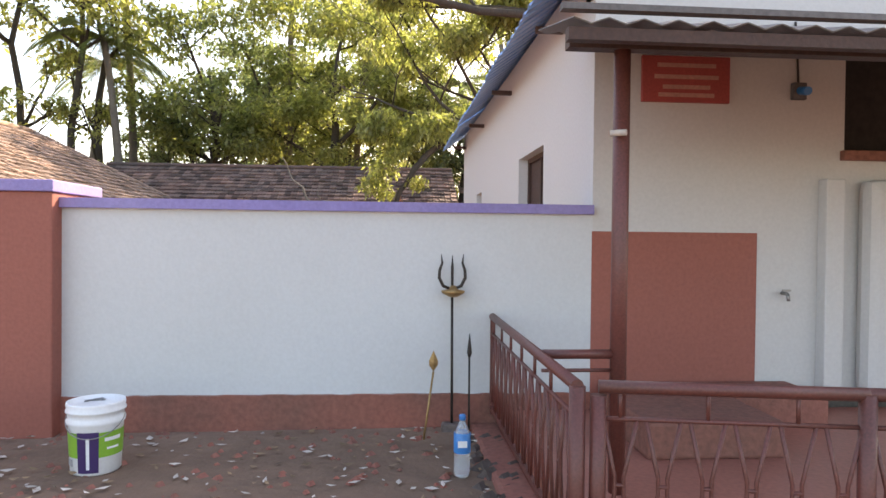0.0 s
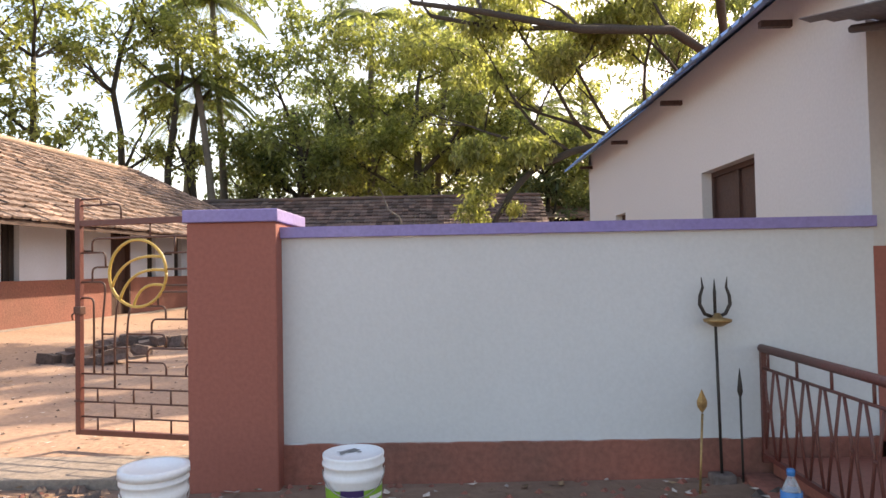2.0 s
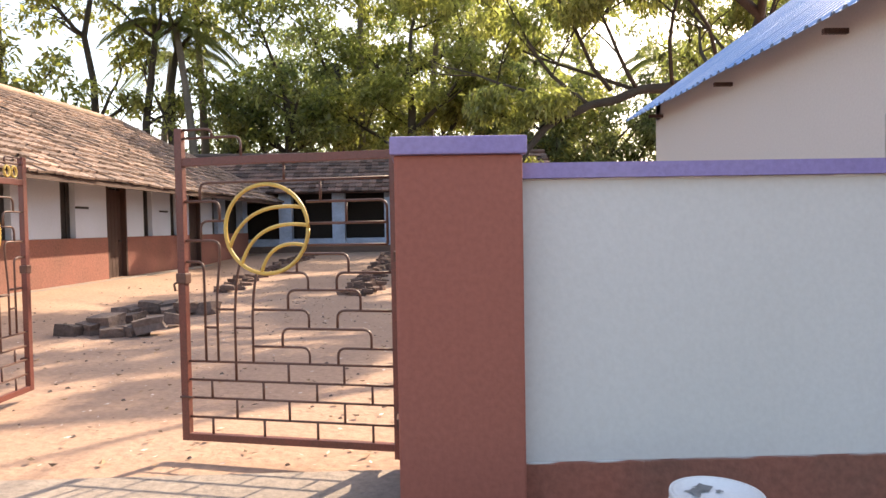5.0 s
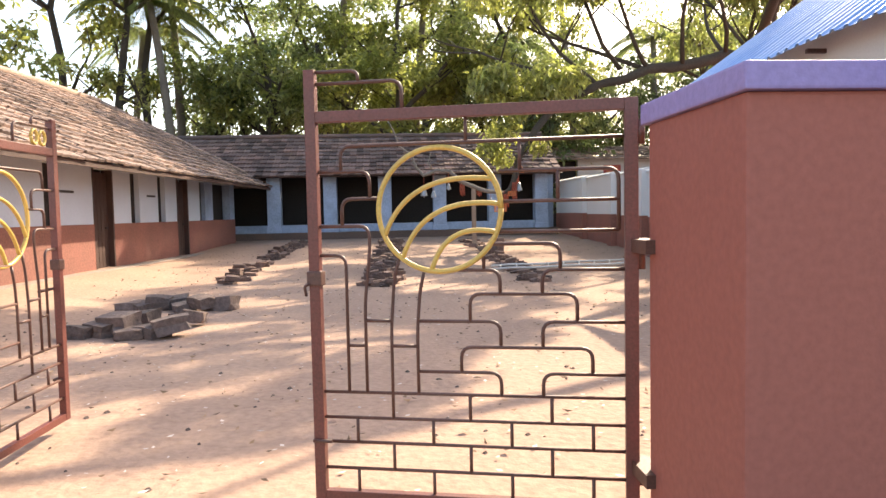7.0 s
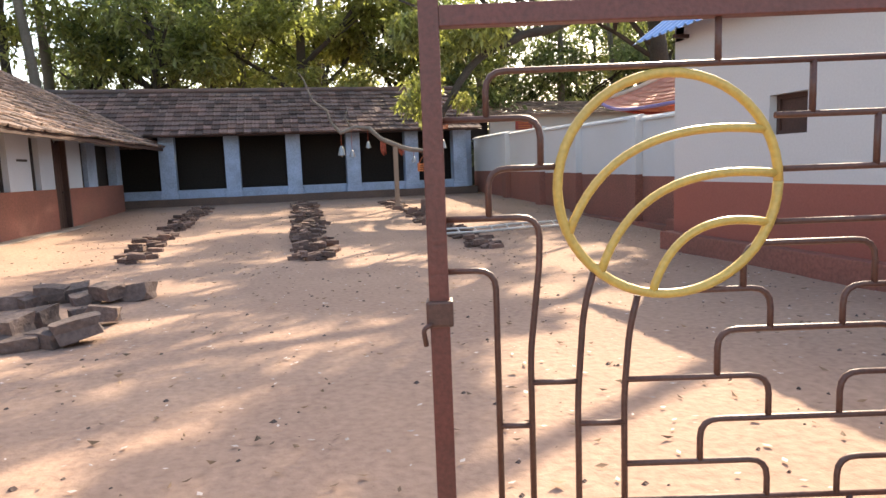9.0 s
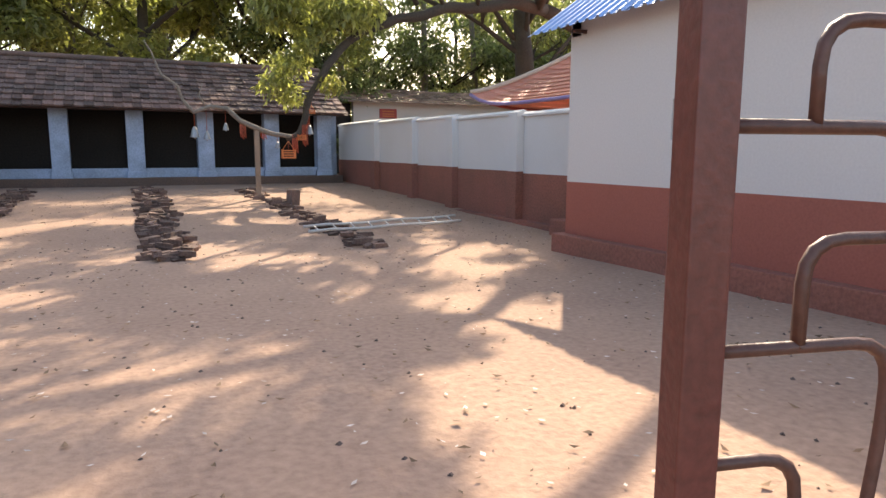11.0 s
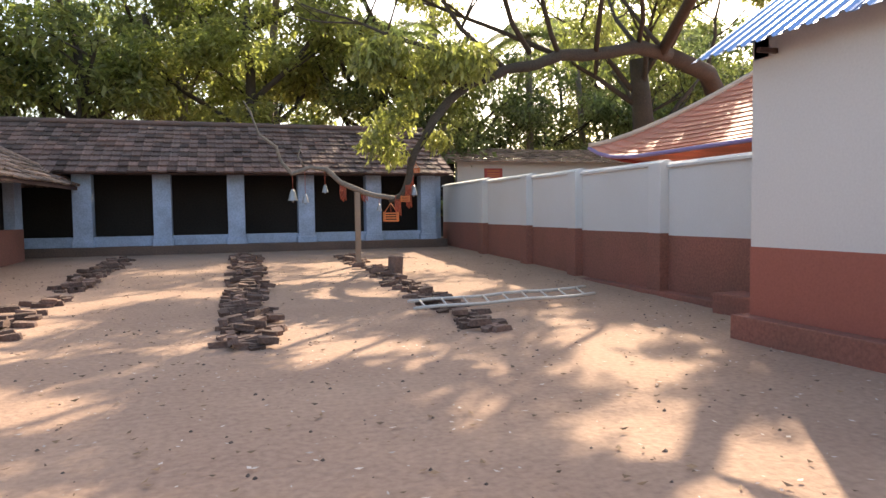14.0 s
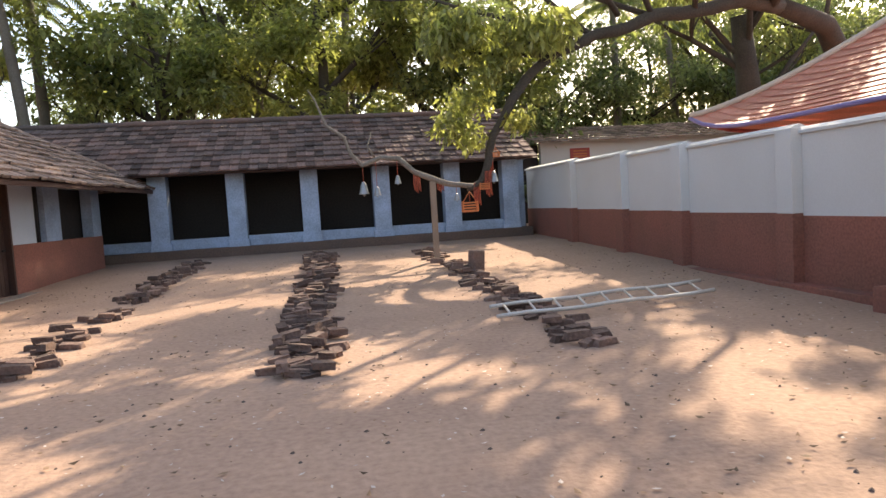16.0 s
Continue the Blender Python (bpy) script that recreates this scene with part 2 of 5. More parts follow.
def add_tube(bm, pts, radii, sides=8, cap=True):
    """A round bar through the points, with a radius at each of them."""
    pts = [Vector(p) for p in pts]
    if not hasattr(radii, "__len__"):
        radii = [radii] * len(pts)
    rings = []
    side = None
    for i, p in enumerate(pts):
        d = (pts[min(i + 1, len(pts) - 1)] - pts[max(i - 1, 0)]).normalized()
        if side is None:
            side = d.orthogonal().normalized()
        else:
            side = (side - d * side.dot(d)).normalized()
        other = d.cross(side)
        rings.append([bm.verts.new(p + (side * math.cos(a) + other * math.sin(a)) * radii[i]) for a in (2 * math.pi * k / sides for k in range(sides))])
    for a, b in zip(rings, rings[1:]):
        for k in range(sides):
            f = bm.faces.new((a[k], a[(k + 1) % sides], b[(k + 1) % sides], b[k]))
            f.smooth = True
    if cap:
        bm.faces.new(rings[0][::-1])
        bm.faces.new(rings[-1])


def tube(pts, radii, sides=8):
    bm = bmesh.new()
    add_tube(bm, pts, radii, sides)
    return bm


def lathe(profile, sides=32):
    """A turned body: (radius, z) pairs from bottom to top."""
    bm = bmesh.new()
    rings = []
    for r, z in profile:
        if r < 1e-4:
            rings.append([bm.verts.new((0, 0, z))])
        else:
            rings.append([bm.verts.new((r * math.cos(2 * math.pi * k / sides), r * math.sin(2 * math.pi * k / sides), z)) for k in range(sides)])
    for a, b in zip(rings, rings[1:]):
        for k in range(sides):
            vs = []
            for v in (a[k % len(a)], a[(k + 1) % len(a)], b[(k + 1) % len(b)], b[k % len(b)]):
                if v not in vs:
                    vs.append(v)
            if len(vs) > 2:
                bm.faces.new(vs).smooth = True
    return bm


def rounded(pts, r=0.03, steps=4):
    """A path whose inner corners are bent, as a bar is."""
    pts = [Vector(p) for p in pts]
    out = [pts[0]]
    for a, b, c in zip(pts, pts[1:], pts[2:]):
        p, q = b + (a - b).normalized() * min(r, (a - b).length / 2), b + (c - b).normalized() * min(r, (c - b).length / 2)
        for i in range(steps + 1):
            t = i / steps
            out.append(p * (1 - t) ** 2 + b * 2 * t * (1 - t) + q * t * t)
    return out + [pts[-1]]


def smooth01(t):
    t = min(1.0, max(0.0, t))
    return t * t * (3 - 2 * t)


def ground_h(x, y):
    far = 0.03 * max(0.0, y - 14.5)
    far = min(far, 0.42)
    side = 0.22 * smooth01((-7.6 - x) / 2.4) * smooth01((y - 6) / 6)
    return max(far, side) + 0.015 * noise.noise((x * 0.7, y * 0.7, 0)) + 0.02 * noise.noise((x * 0.2, y * 0.2, 3))


# ---- ground ----
def axis(fine0, fine1, step):
    a = list(np.arange(fine0, fine1, step))
    out, d = [], step
    lo, hi = a[0], a[-1]
    pre, post = [], []
    while lo > -900:
        d *= 1.5
        lo, hi = lo - d, hi + d
        pre.append(lo)
        post.append(hi)
    return pre[::-1] + a + post


def build_ground():
    xs, ys = axis(-13, 6, 0.2), axis(-4, 29, 0.2)
    verts = [(x, y, ground_h(x, y) + 0.012 * noise.noise((x * 2.3, y * 2.3, 7)) + 0.008 * noise.noise((x * 5, y * 5, 9))) for y in ys for x in xs]
    w = len(xs)
    faces = [(j * w + i, j * w + i + 1, (j + 1) * w + i + 1, (j + 1) * w + i) for j in range(len(ys) - 1) for i in range(w - 1)]
    me = bpy.data.meshes.new("ground")
    me.from_pydata(verts, [], faces)
    me.shade_smooth()
    me.materials.append(M_GROUND)
    return tagged(new("ground", me), "bare sandy soil yard with dark trodden earth outside", "ground", kind="structure")


build_ground()


# ---- front compound wall and pillars ----
def front_wall():
    w = thing("wall_front", "white plastered compound wall with purple coping and terracotta base", "wall", kind="structure")
    part("plaster", box(-2.45, 1.1, 4.125, 4.33, 0.23, 1.47), M_WHITE, w)
    part("base", box(-2.45, 1.1, 4.11, 4.345, -0.1, 0.235, 0.006), M_BASE, w, "damp stained terracotta base")
    bm = bmesh.new()
    n = 24
    for i in range(n):
        x0, x1 = -2.452 + 3.55 * i / n, -2.452 + 3.55 * (i + 1) / n
        add_box(bm, x0, x1, 4.085, 4.37, 1.47 + 0.004 * noise.noise((i, 0, 0)), 1.535 + 0.004 * noise.noise((i, 5, 0)))
    part("coping", bm, M_PURPLE, w, "purple painted coping")
    part("paint_line", tube([(-2.44 + 3.5 * i / 90, 4.122, 1.466 + 0.004 * noise.noise((i * 0.7, 3, 0))) for i in range(91)], [0.002 + 0.009 * max(0.0, noise.noise((i * 0.23, 8, 0)) + 0.15) for i in range(91)], 6), M_PRINT, w, "uneven white paint line under the coping")
    bead = bmesh.new()
    add_tube(bead, [(-2.44 + 3.5 * i / 60, 4.118, 0.228 + 0.006 * noise.noise((i * 0.4, 1, 0))) for i in range(61)], 0.008, 6)
    part("plaster_edge", bead, M_WHITE, w)


def pillar(name, x0, x1):
    p = thing(name, "terracotta painted gate pillar with purple cap", "pillar", kind="structure")
    part("shaft", box(x0, x1, 4.0, 4.66, -0.1, 1.565, 0.012), M_RED, p)
    part("cap", box(x0 - 0.016, x1 + 0.016, 3.975, 4.70, 1.565, 1.64, 0.008), M_PURPLE, p, "purple painted cap slab")
    return p


front_wall()
pillar("pillar_east", -2.97, -2.44)
pillar("pillar_west", -6.5, -5.97)
ww = thing("wall_west", "white plastered compound wall beyond the gate", "wall", kind="structure")
part("plaster", box(-30, -6.5, 4.125, 4.33, -0.1, 1.48), M_WHITE, ww)
part("coping", box(-30, -6.5, 4.09, 4.37, 1.48, 1.55), M_PURPLE, ww)
sill = tagged(part("gate_sill", box(-5.97, -2.97, 4.1, 4.6, -0.1, 0.05, 0.01), M_CONC), "worn concrete sill across the gateway", "sill", kind="structure")


# ---- gates ----
def gate(name, m, lettered):
    """A leaf: u from the free post (0) to the hinge post (1.26), z from its foot."""
    W, H = 1.26, 1.57
    g = thing(name, "open maroon iron gate leaf with a yellow ring and brick-pattern bars", "gate", "gate leaves", m=m)
    part("free_post", box(-0.02, 0.025, -0.02, 0.02, 0, 1.76, 0.003), M_IRON, g)
    part("hinge_post", box(W - 0.03, W + 0.02, -0.02, 0.02, -0.04, H + 0.023, 0.003), M_IRON, g)
    part("top_rail", box(0.025, W - 0.03, -0.018, 0.018, H - 0.022, H + 0.023, 0.003), M_IRON, g)
    part("bottom_rail", box(0.025, W - 0.03, -0.018, 0.018, 0, 0.04, 0.003), M_IRON, g)

    def bar(pts, r=0.0075, mat_=M_IRONDARK, nm="bar"):
        part(nm, tube(rounded([(a * W, 0, b * H) for a, b in pts], 0.045), r, 6), mat_, g)

    for b in (0.085, 0.155, 0.22, 0.287):
        bar([(0.01, b), (0.99, b)])
    for b0, b1, cols in ((0.02, 0.085, (0.13, 0.38, 0.63, 0.88)), (0.085, 0.155, (0.25, 0.50, 0.755)), (0.155, 0.22, (0.13, 0.38, 0.63, 0.88)), (0.22, 0.287, (0.50, 0.755))):
        for a in cols:
            bar([(a, b0), (a, b1)])
    bar([(0.105, 0.287), (0.105, 0.645), (0.01, 0.645)])
    bar([(0.165, 0.287), (0.165, 0.52), (0.185, 0.66), (0.185, 0.72), (0.01, 0.72)])
    bar([(0.25, 0.22), (0.25, 0.45), (0.262, 0.58), (0.285, 0.65)])
    bar([(0.335, 0.287), (0.335, 0.45), (0.345, 0.55), (0.36, 0.60)])
    bar([(0.105, 0.41), (0.165, 0.41)])
    bar([(0.165, 0.475), (0.25, 0.475)])
    bar([(0.25, 0.41), (0.335, 0.41)])
    for b in (0.345, 0.475, 0.605):
        bar([(0.335 if b < 0.6 else 0.36, b), (0.60, b), (0.60, b - 0.06)])
        bar([(0.99, b), (0.73, b), (0.73, b - 0.06)])
    bar([(0.475, 0.345), (0.475, 0.41), (0.88, 0.41), (0.88, 0.345)])
    bar([(0.505, 0.475), (0.505, 0.545), (0.835, 0.545), (0.835, 0.475)])
    bar([(0.55, 0.605), (0.55, 0.67), (0.785, 0.67), (0.785, 0.605)])
    bar([(0.096, 0.86), (0.096, 0.925), (0.98, 0.925)])
    bar([(0.01, 0.86), (0.19, 0.86), (0.19, 0.79)])
    bar([(0.225, 0.79), (0.096, 0.79), (0.096, 0.72)])
    bar([(0.60, 0.85), (0.96, 0.85), (0.96, 0.70)])
    bar([(0.61, 0.775), (0.96, 0.775)])
    bar([(0.60, 0.70), (0.96, 0.70)])
    for a, b0, b1 in ((0.665, 0.85, 0.925), (0.78, 0.775, 0.85), (0.5, 0.925, 0.986)):
        bar([(a, b0), (a, b1)])
    bar([(0.01, 1.085), (0.30, 1.085), (0.30, 1.0)])
    bar([(0.01, 1.115), (0.16, 1.115), (0.16, 1.085)])
    cx, cz, R = 0.52, 1.19, 0.245
    ring = [(cx + R * math.cos(t), -0.004, cz + R * math.sin(t)) for t in (2 * math.pi * k / 48 for k in range(49))]
    part("ring", tube(ring, 0.011, 8), M_YELLOW, g, "yellow painted ring")
    for a0, a1, rise in ((205, 28, 0.09), (232, 4, 0.10), (262, -22, 0.08)):
        p, q = (Vector((cx + R * math.cos(radians(a)), -0.004, cz + R * math.sin(radians(a)))) for a in (a0, a1))
        k = Vector((p.x + (q.x - p.x) * 0.21, -0.004, q.z + 0.045))
        part("ring_blade", tube([p * (1 - t) ** 2 + k * 2 * t * (1 - t) + q * t * t for t in (i / 16 for i in range(17))], 0.010, 8), M_YELLOW, g, "yellow painted curved blade")
    part("latch_plate", box(-0.028, 0.034, -0.028, 0.028, 0.89, 0.95, 0.006), M_IRONDARK, g)
    part("latch_hasp", tube(rounded([(-0.015, -0.03, 0.90), (-0.035, -0.035, 0.89), (-0.03, -0.03, 0.85)], 0.01), 0.006, 6), M_IRONDARK, g)
    part("drop_bolt", tube([(-0.02, -0.025, 0.25), (0.06, -0.025, 0.25)], 0.008, 6), M_IRONDARK, g)
    for z in (0.12, 0.95, 1.42):
        part("hinge", tube([(W + 0.028, 0, z), (W + 0.028, 0, z + 0.09)], 0.018, 8), M_IRONDARK, g)
    if lettered:
        for x0 in (0.09, 0.17):
            part("ornament", tube([(x0 + 0.03 * math.cos(t), -0.004, 1.645 + 0.04 * math.sin(t)) for t in (2 * math.pi * k / 16 for k in range(17))], 0.009, 6), M_YELLOW, g, "small yellow scroll")
        part("slide_bolt", tube([(-0.03, -0.03, 0.78), (0.16, -0.03, 0.78)], 0.009, 6), M_IRONDARK, g)
    return g


def leaf_pose(free, hinge, z):
    a = math.degrees(math.atan2(hinge[1] - free[1], hinge[0] - free[0]))
    return pose(free[0], free[1], z, 0, 0, a)


gate("iron_gate", leaf_pose((-4.215, 5.065), (-2.99, 4.76), 0.085), False)
gate("iron_gate", leaf_pose((-5.85, 6.37), (-5.89, 5.11), 0.085), True)
for x, y in ((-2.975, 4.60), (-5.965, 4.62)):
    s = 1 if x > -4 else -1
    b = thing("gate_bracket", "iron bracket joining gate hinge to the pillar", "bracket", "gate brackets")
    for z in (0.25, 1.1):
        part("strap", box(min(x - 0.03 * s, x + 0.05 * s), max(x - 0.03 * s, x + 0.05 * s), y, y + (0.2 if s > 0 else 0.5), z, z + 0.05), M_IRONDARK, b)


# ---- white house beside the yard ----
def house():
    h = thing("house", "white-walled house with blue corrugated roof and terracotta base", "house", kind="structure")
    X0, X1, Y0, Y1, ZT = 1.1, 9.0, 4.13, 12.41, 2.98
    T = 0.22

    def side(y0, y1, z0, z1):
        part("wall_panel", box(X0, X0 + T, y0, y1, z0, z1), M_HOUSE, h)

    side(Y0 + T, 5.66, 1.0, ZT)
    side(5.66, 6.85, 2.17, ZT)
    side(5.66, 6.85, 1.0, 1.15)
    side(6.85, 9.87, 1.0, ZT)
    side(9.87, 10.46, 2.02, ZT)
    side(9.87, 10.46, 1.0, 1.56)
    side(10.46, Y1, 1.0, ZT)
    part("base_band", box(X0 - 0.006, X0 + T, Y0 + 0.22, Y1 + 0.006, 0.2, 1.0, 0.004), M_RED, h, "terracotta painted base band")
    part("plinth", box(0.92, X0 + T, Y0 + 0.22, Y1 + 0.1, -0.1, 0.26, 0.015), M_REDWORN, h, "worn terracotta plinth step")
    part("back_wall", box(X0 + T, X1, Y1 - T, Y1, -0.1, ZT), M_HOUSE, h)
    part("east_wall", box(X1 - T, X1, Y0 + T, Y1 - T, -0.1, ZT), M_HOUSE, h)
    part("inner_floor", box(X0 + T, X1 - T, Y0 + T, Y1 - T, 0.0, 0.25), M_CONC, h)
    for y0, y1, z0, z1, nm in ((5.66, 6.85, 1.15, 2.17, "tall"), (9.87, 10.46, 1.56, 2.02, "small")):
        wdw = part("window", box(X0 + 0.13, X0 + 0.16, y0, y1, z0, z1), M_DOOR, h, "dark wooden shutter set back in the wall")
        f = 0.05
        for a in ((y0, y0 + f, z0, z1), (y1 - f, y1, z0, z1), (y0 + f, y1 - f, z0, z0 + f), (y0 + f, y1 - f, z1 - f, z1)):
            part("window_frame", box(X0 + 0.10, X0 + 0.135, *a), M_DOOR, wdw)
        if nm == "tall":
            part("mullion", box(X0 + 0.105, X0 + 0.138, (y0 + y1) / 2 - 0.03, (y0 + y1) / 2 + 0.03, z0 + f, z1 - f), M_DOOR, wdw)
    # gable ends up to the ridge
    ridge_x, ridge_z, eave_x, eave_z = 5.0, 6.03, 0.73, 3.03
    for y in (Y0 + 0.02, Y1 - T):
        bm = bmesh.new()
        vs = [bm.verts.new((x, yy, z)) for yy in (y, y + T - 0.02) for x, z in ((X0, ZT), (X1, ZT), (X1, ZT + 0.02), (ridge_x, ridge_z - 0.08), (X0, ZT + 0.28))]
        bm.faces.new(vs[:5])
        bm.faces.new(vs[5:][::-1])
        for i in range(5):
            bm.faces.new((vs[i], vs[5 + i], vs[5 + (i + 1) % 5], vs[(i + 1) % 5]))
        bmesh.ops.recalc_face_normals(bm, faces=bm.faces)
        part("gable", bm, M_HOUSE, h)
    # trapezoid-ribbed sheets, ribs running up the slope
    pitch = 0.2
    rib = ((0.0, 0.0), (0.055, 0.0), (0.08, 0.032), (0.12, 0.032), (0.145, 0.0))
    for side_ in (0, 1):
        for k in range(9):
            ya = 3.9 + k * 1.0
            edge = [(ya + i * pitch + a, b) for i in range(5) for a, b in rib] + [(ya + 1.0, 0.0), (ya + 1.03, 0.0)]
            bm = bmesh.new()
            rows = []
            for q in (0.0, 0.5, 1.0):
                ex, ez = (eave_x, eave_z) if side_ == 0 else (9.3, 2.95)
                out = 0.012 * math.sin(k * 2.3) if q == 0 else 0.0
                rows.append([bm.verts.new((ex + (ridge_x - ex) * q + out, y, ez + (ridge_z - ez) * q + 0.008 + b + 0.004 * (k % 2))) for y, b in edge])
            for r0, r1 in zip(rows, rows[1:]):
                for i in range(len(edge) - 1):
                    bm.faces.new((r0[i], r0[i + 1], r1[i + 1], r1[i]))
            sheet = part("roof_sheet", bm, M_BLUEROOF, h, "blue coated ribbed steel sheet")
            sol = sheet.modifiers.new("thick", "SOLIDIFY")
            sol.thickness = 0.004
    slope = (ridge_z - eave_z) / (ridge_x - eave_x)
    # wall head between the wall plate and the sheets
    bm = bmesh.new()
    vs = [bm.verts.new((x, y, z)) for y in (Y0 + 0.02, Y1) for x, z in ((X0, ZT), (X0, eave_z + (X0 - eave_x) * slope - 0.02), (X0 + T, eave_z + (X0 + T - eave_x) * slope - 0.02), (X0 + T, ZT))]
    bm.faces.new(vs[:4])
    bm.faces.new(vs[4:][::-1])
    for i in range(4):
        bm.faces.new((vs[i], vs[4 + i], vs[4 + (i + 1) % 4], vs[(i + 1) % 4]))
    bmesh.ops.recalc_face_normals(bm, faces=bm.faces)
    part("wall_head", bm, M_HOUSE, h)
    for y in (5.0, 7.36, 9.66, 12.09):
        part("eave_bracket", box(eave_x + 0.14, X0 + 0.005, y - 0.025, y + 0.025, 2.985, 3.035, 0.004), M_DOOR, h, "dark wooden eave bracket")
    for x in (2.6, 4.2):
        part("purlin", box(x - 0.025, x + 0.025, 3.95, 12.85, eave_z + (x - eave_x) * slope - 0.04, eave_z + (x - eave_x) * slope - 0.005), M_DOOR, h)
    # front wall with openings
    def front(x0, x1, z0, z1, m_=M_HOUSE, d=0.0):
        return part("front_wall", box(x0, x1, Y0 - d, Y0 + T, z0, z1), m_, h)
    front(X0, 2.93, 0.2, ZT)
    front(2.93, 4.3, 0.2, 1.95)
    front(2.93, 4.3, 2.66, ZT)
    front(4.3, X1, 0.2, ZT)
    part("dado", box(1.095, 2.29, Y0 - 0.008, Y0 + 0.02, 0.2, 1.355, 0.003), M_RED, h, "terracotta painted dado panel")
    # Near-black panel puts the opening's inner shade into colour.
    part("front_recess", box(2.93, 4.3, Y0 + 0.15, Y0 + 0.19, 1.95, 2.66), M_DARK, h, "opening backed by a panel painted dark as shade")
    part("opening_sill", box(2.9, 4.33, Y0 - 0.05, Y0 + 0.1, 1.88, 1.95, 0.006), M_REDWORN, h)
    part("pilaster", box(2.74, 2.88, Y0 - 0.1, Y0, 0.2, 1.74, 0.01), M_HOUSE, h)
    part("pilaster", box(3.02, 3.5, Y0 - 0.16, Y0, 0.2, 1.74, 0.08), M_HOUSE, h)
    return h


house()


# ---- porch with railing in front of the house ----
def porch():
    p = thing("porch_floor", "red oxide porch floor slab beside the house", "porch", kind="structure")
    part("slab", box(0.45, 7.0, 2.05, 4.1, -0.1, 0.12, 0.01), M_FLOORRED, p)
    part("upper_step", box(1.17, 2.5, 3.62, 4.1, 0.12, 0.31, 0.012), M_REDWORN, p, "worn terracotta ledge at the wall")
    part("step", box(1.08, 1.85, 3.03, 3.618, 0.12, 0.32, 0.02), M_REDWORN, p, "worn terracotta step at the wall")
    part("edge_stones", box(0.25, 0.45, 1.9, 4.1, -0.1, 0.04, 0.03), M_BASE, p)
    r = thing("porch_roof", "low porch roof with grey sheet edge and beam", "roof", kind="structure")
    bm = bmesh.new()
    n = 90
    a = [bm.verts.new((0.42 + 6.5 * i / n, 2.2, 2.17 + 0.012 * math.cos(2 * math.pi * i / 2))) for i in range(n + 1)]
    b = [bm.verts.new((0.70 + 6.2 * i / n, 4.12, 2.72 + 0.012 * math.cos(2 * math.pi * i / 2))) for i in range(n + 1)]
    for i in range(n):
        bm.faces.new((a[i], a[i + 1], b[i + 1], b[i]))
    sh = part("sheet", bm, M_UNDER, r)
    sh.modifiers.new("thick", "SOLIDIFY").thickness = 0.006
    part("beam", box(0.5, 7.0, 2.56, 2.64, 2.165, 2.245, 0.004), M_DOOR, r)
    for i in range(6):
        x = 1.0 + i * 1.1
        part("rafter", tube([(x, 2.22, 2.13), (x, 4.10, 2.65)], 0.025, 6), M_DOOR, r)
    part("edge_sheet", box(0.36, 7.0, 2.14, 2.19, 2.19, 2.215), M_UNDER, r)
    part("edge_batten", box(0.40, 7.0, 2.2, 2.25, 2.09, 2.14), M_DOOR, r)
    c = thing("porch_post", "maroon painted steel pipe post holding the porch roof", "post")
    part("pipe", tube([(0.76, 2.6, 0.12), (0.76, 2.6, 2.17)], 0.038, 16), M_IRON, c)
    part("clamp", tube([(0.70, 2.57, 1.78), (0.76, 2.53, 1.78)], 0.015, 8), M_CHIP, c, "pale porcelain clip")


porch()


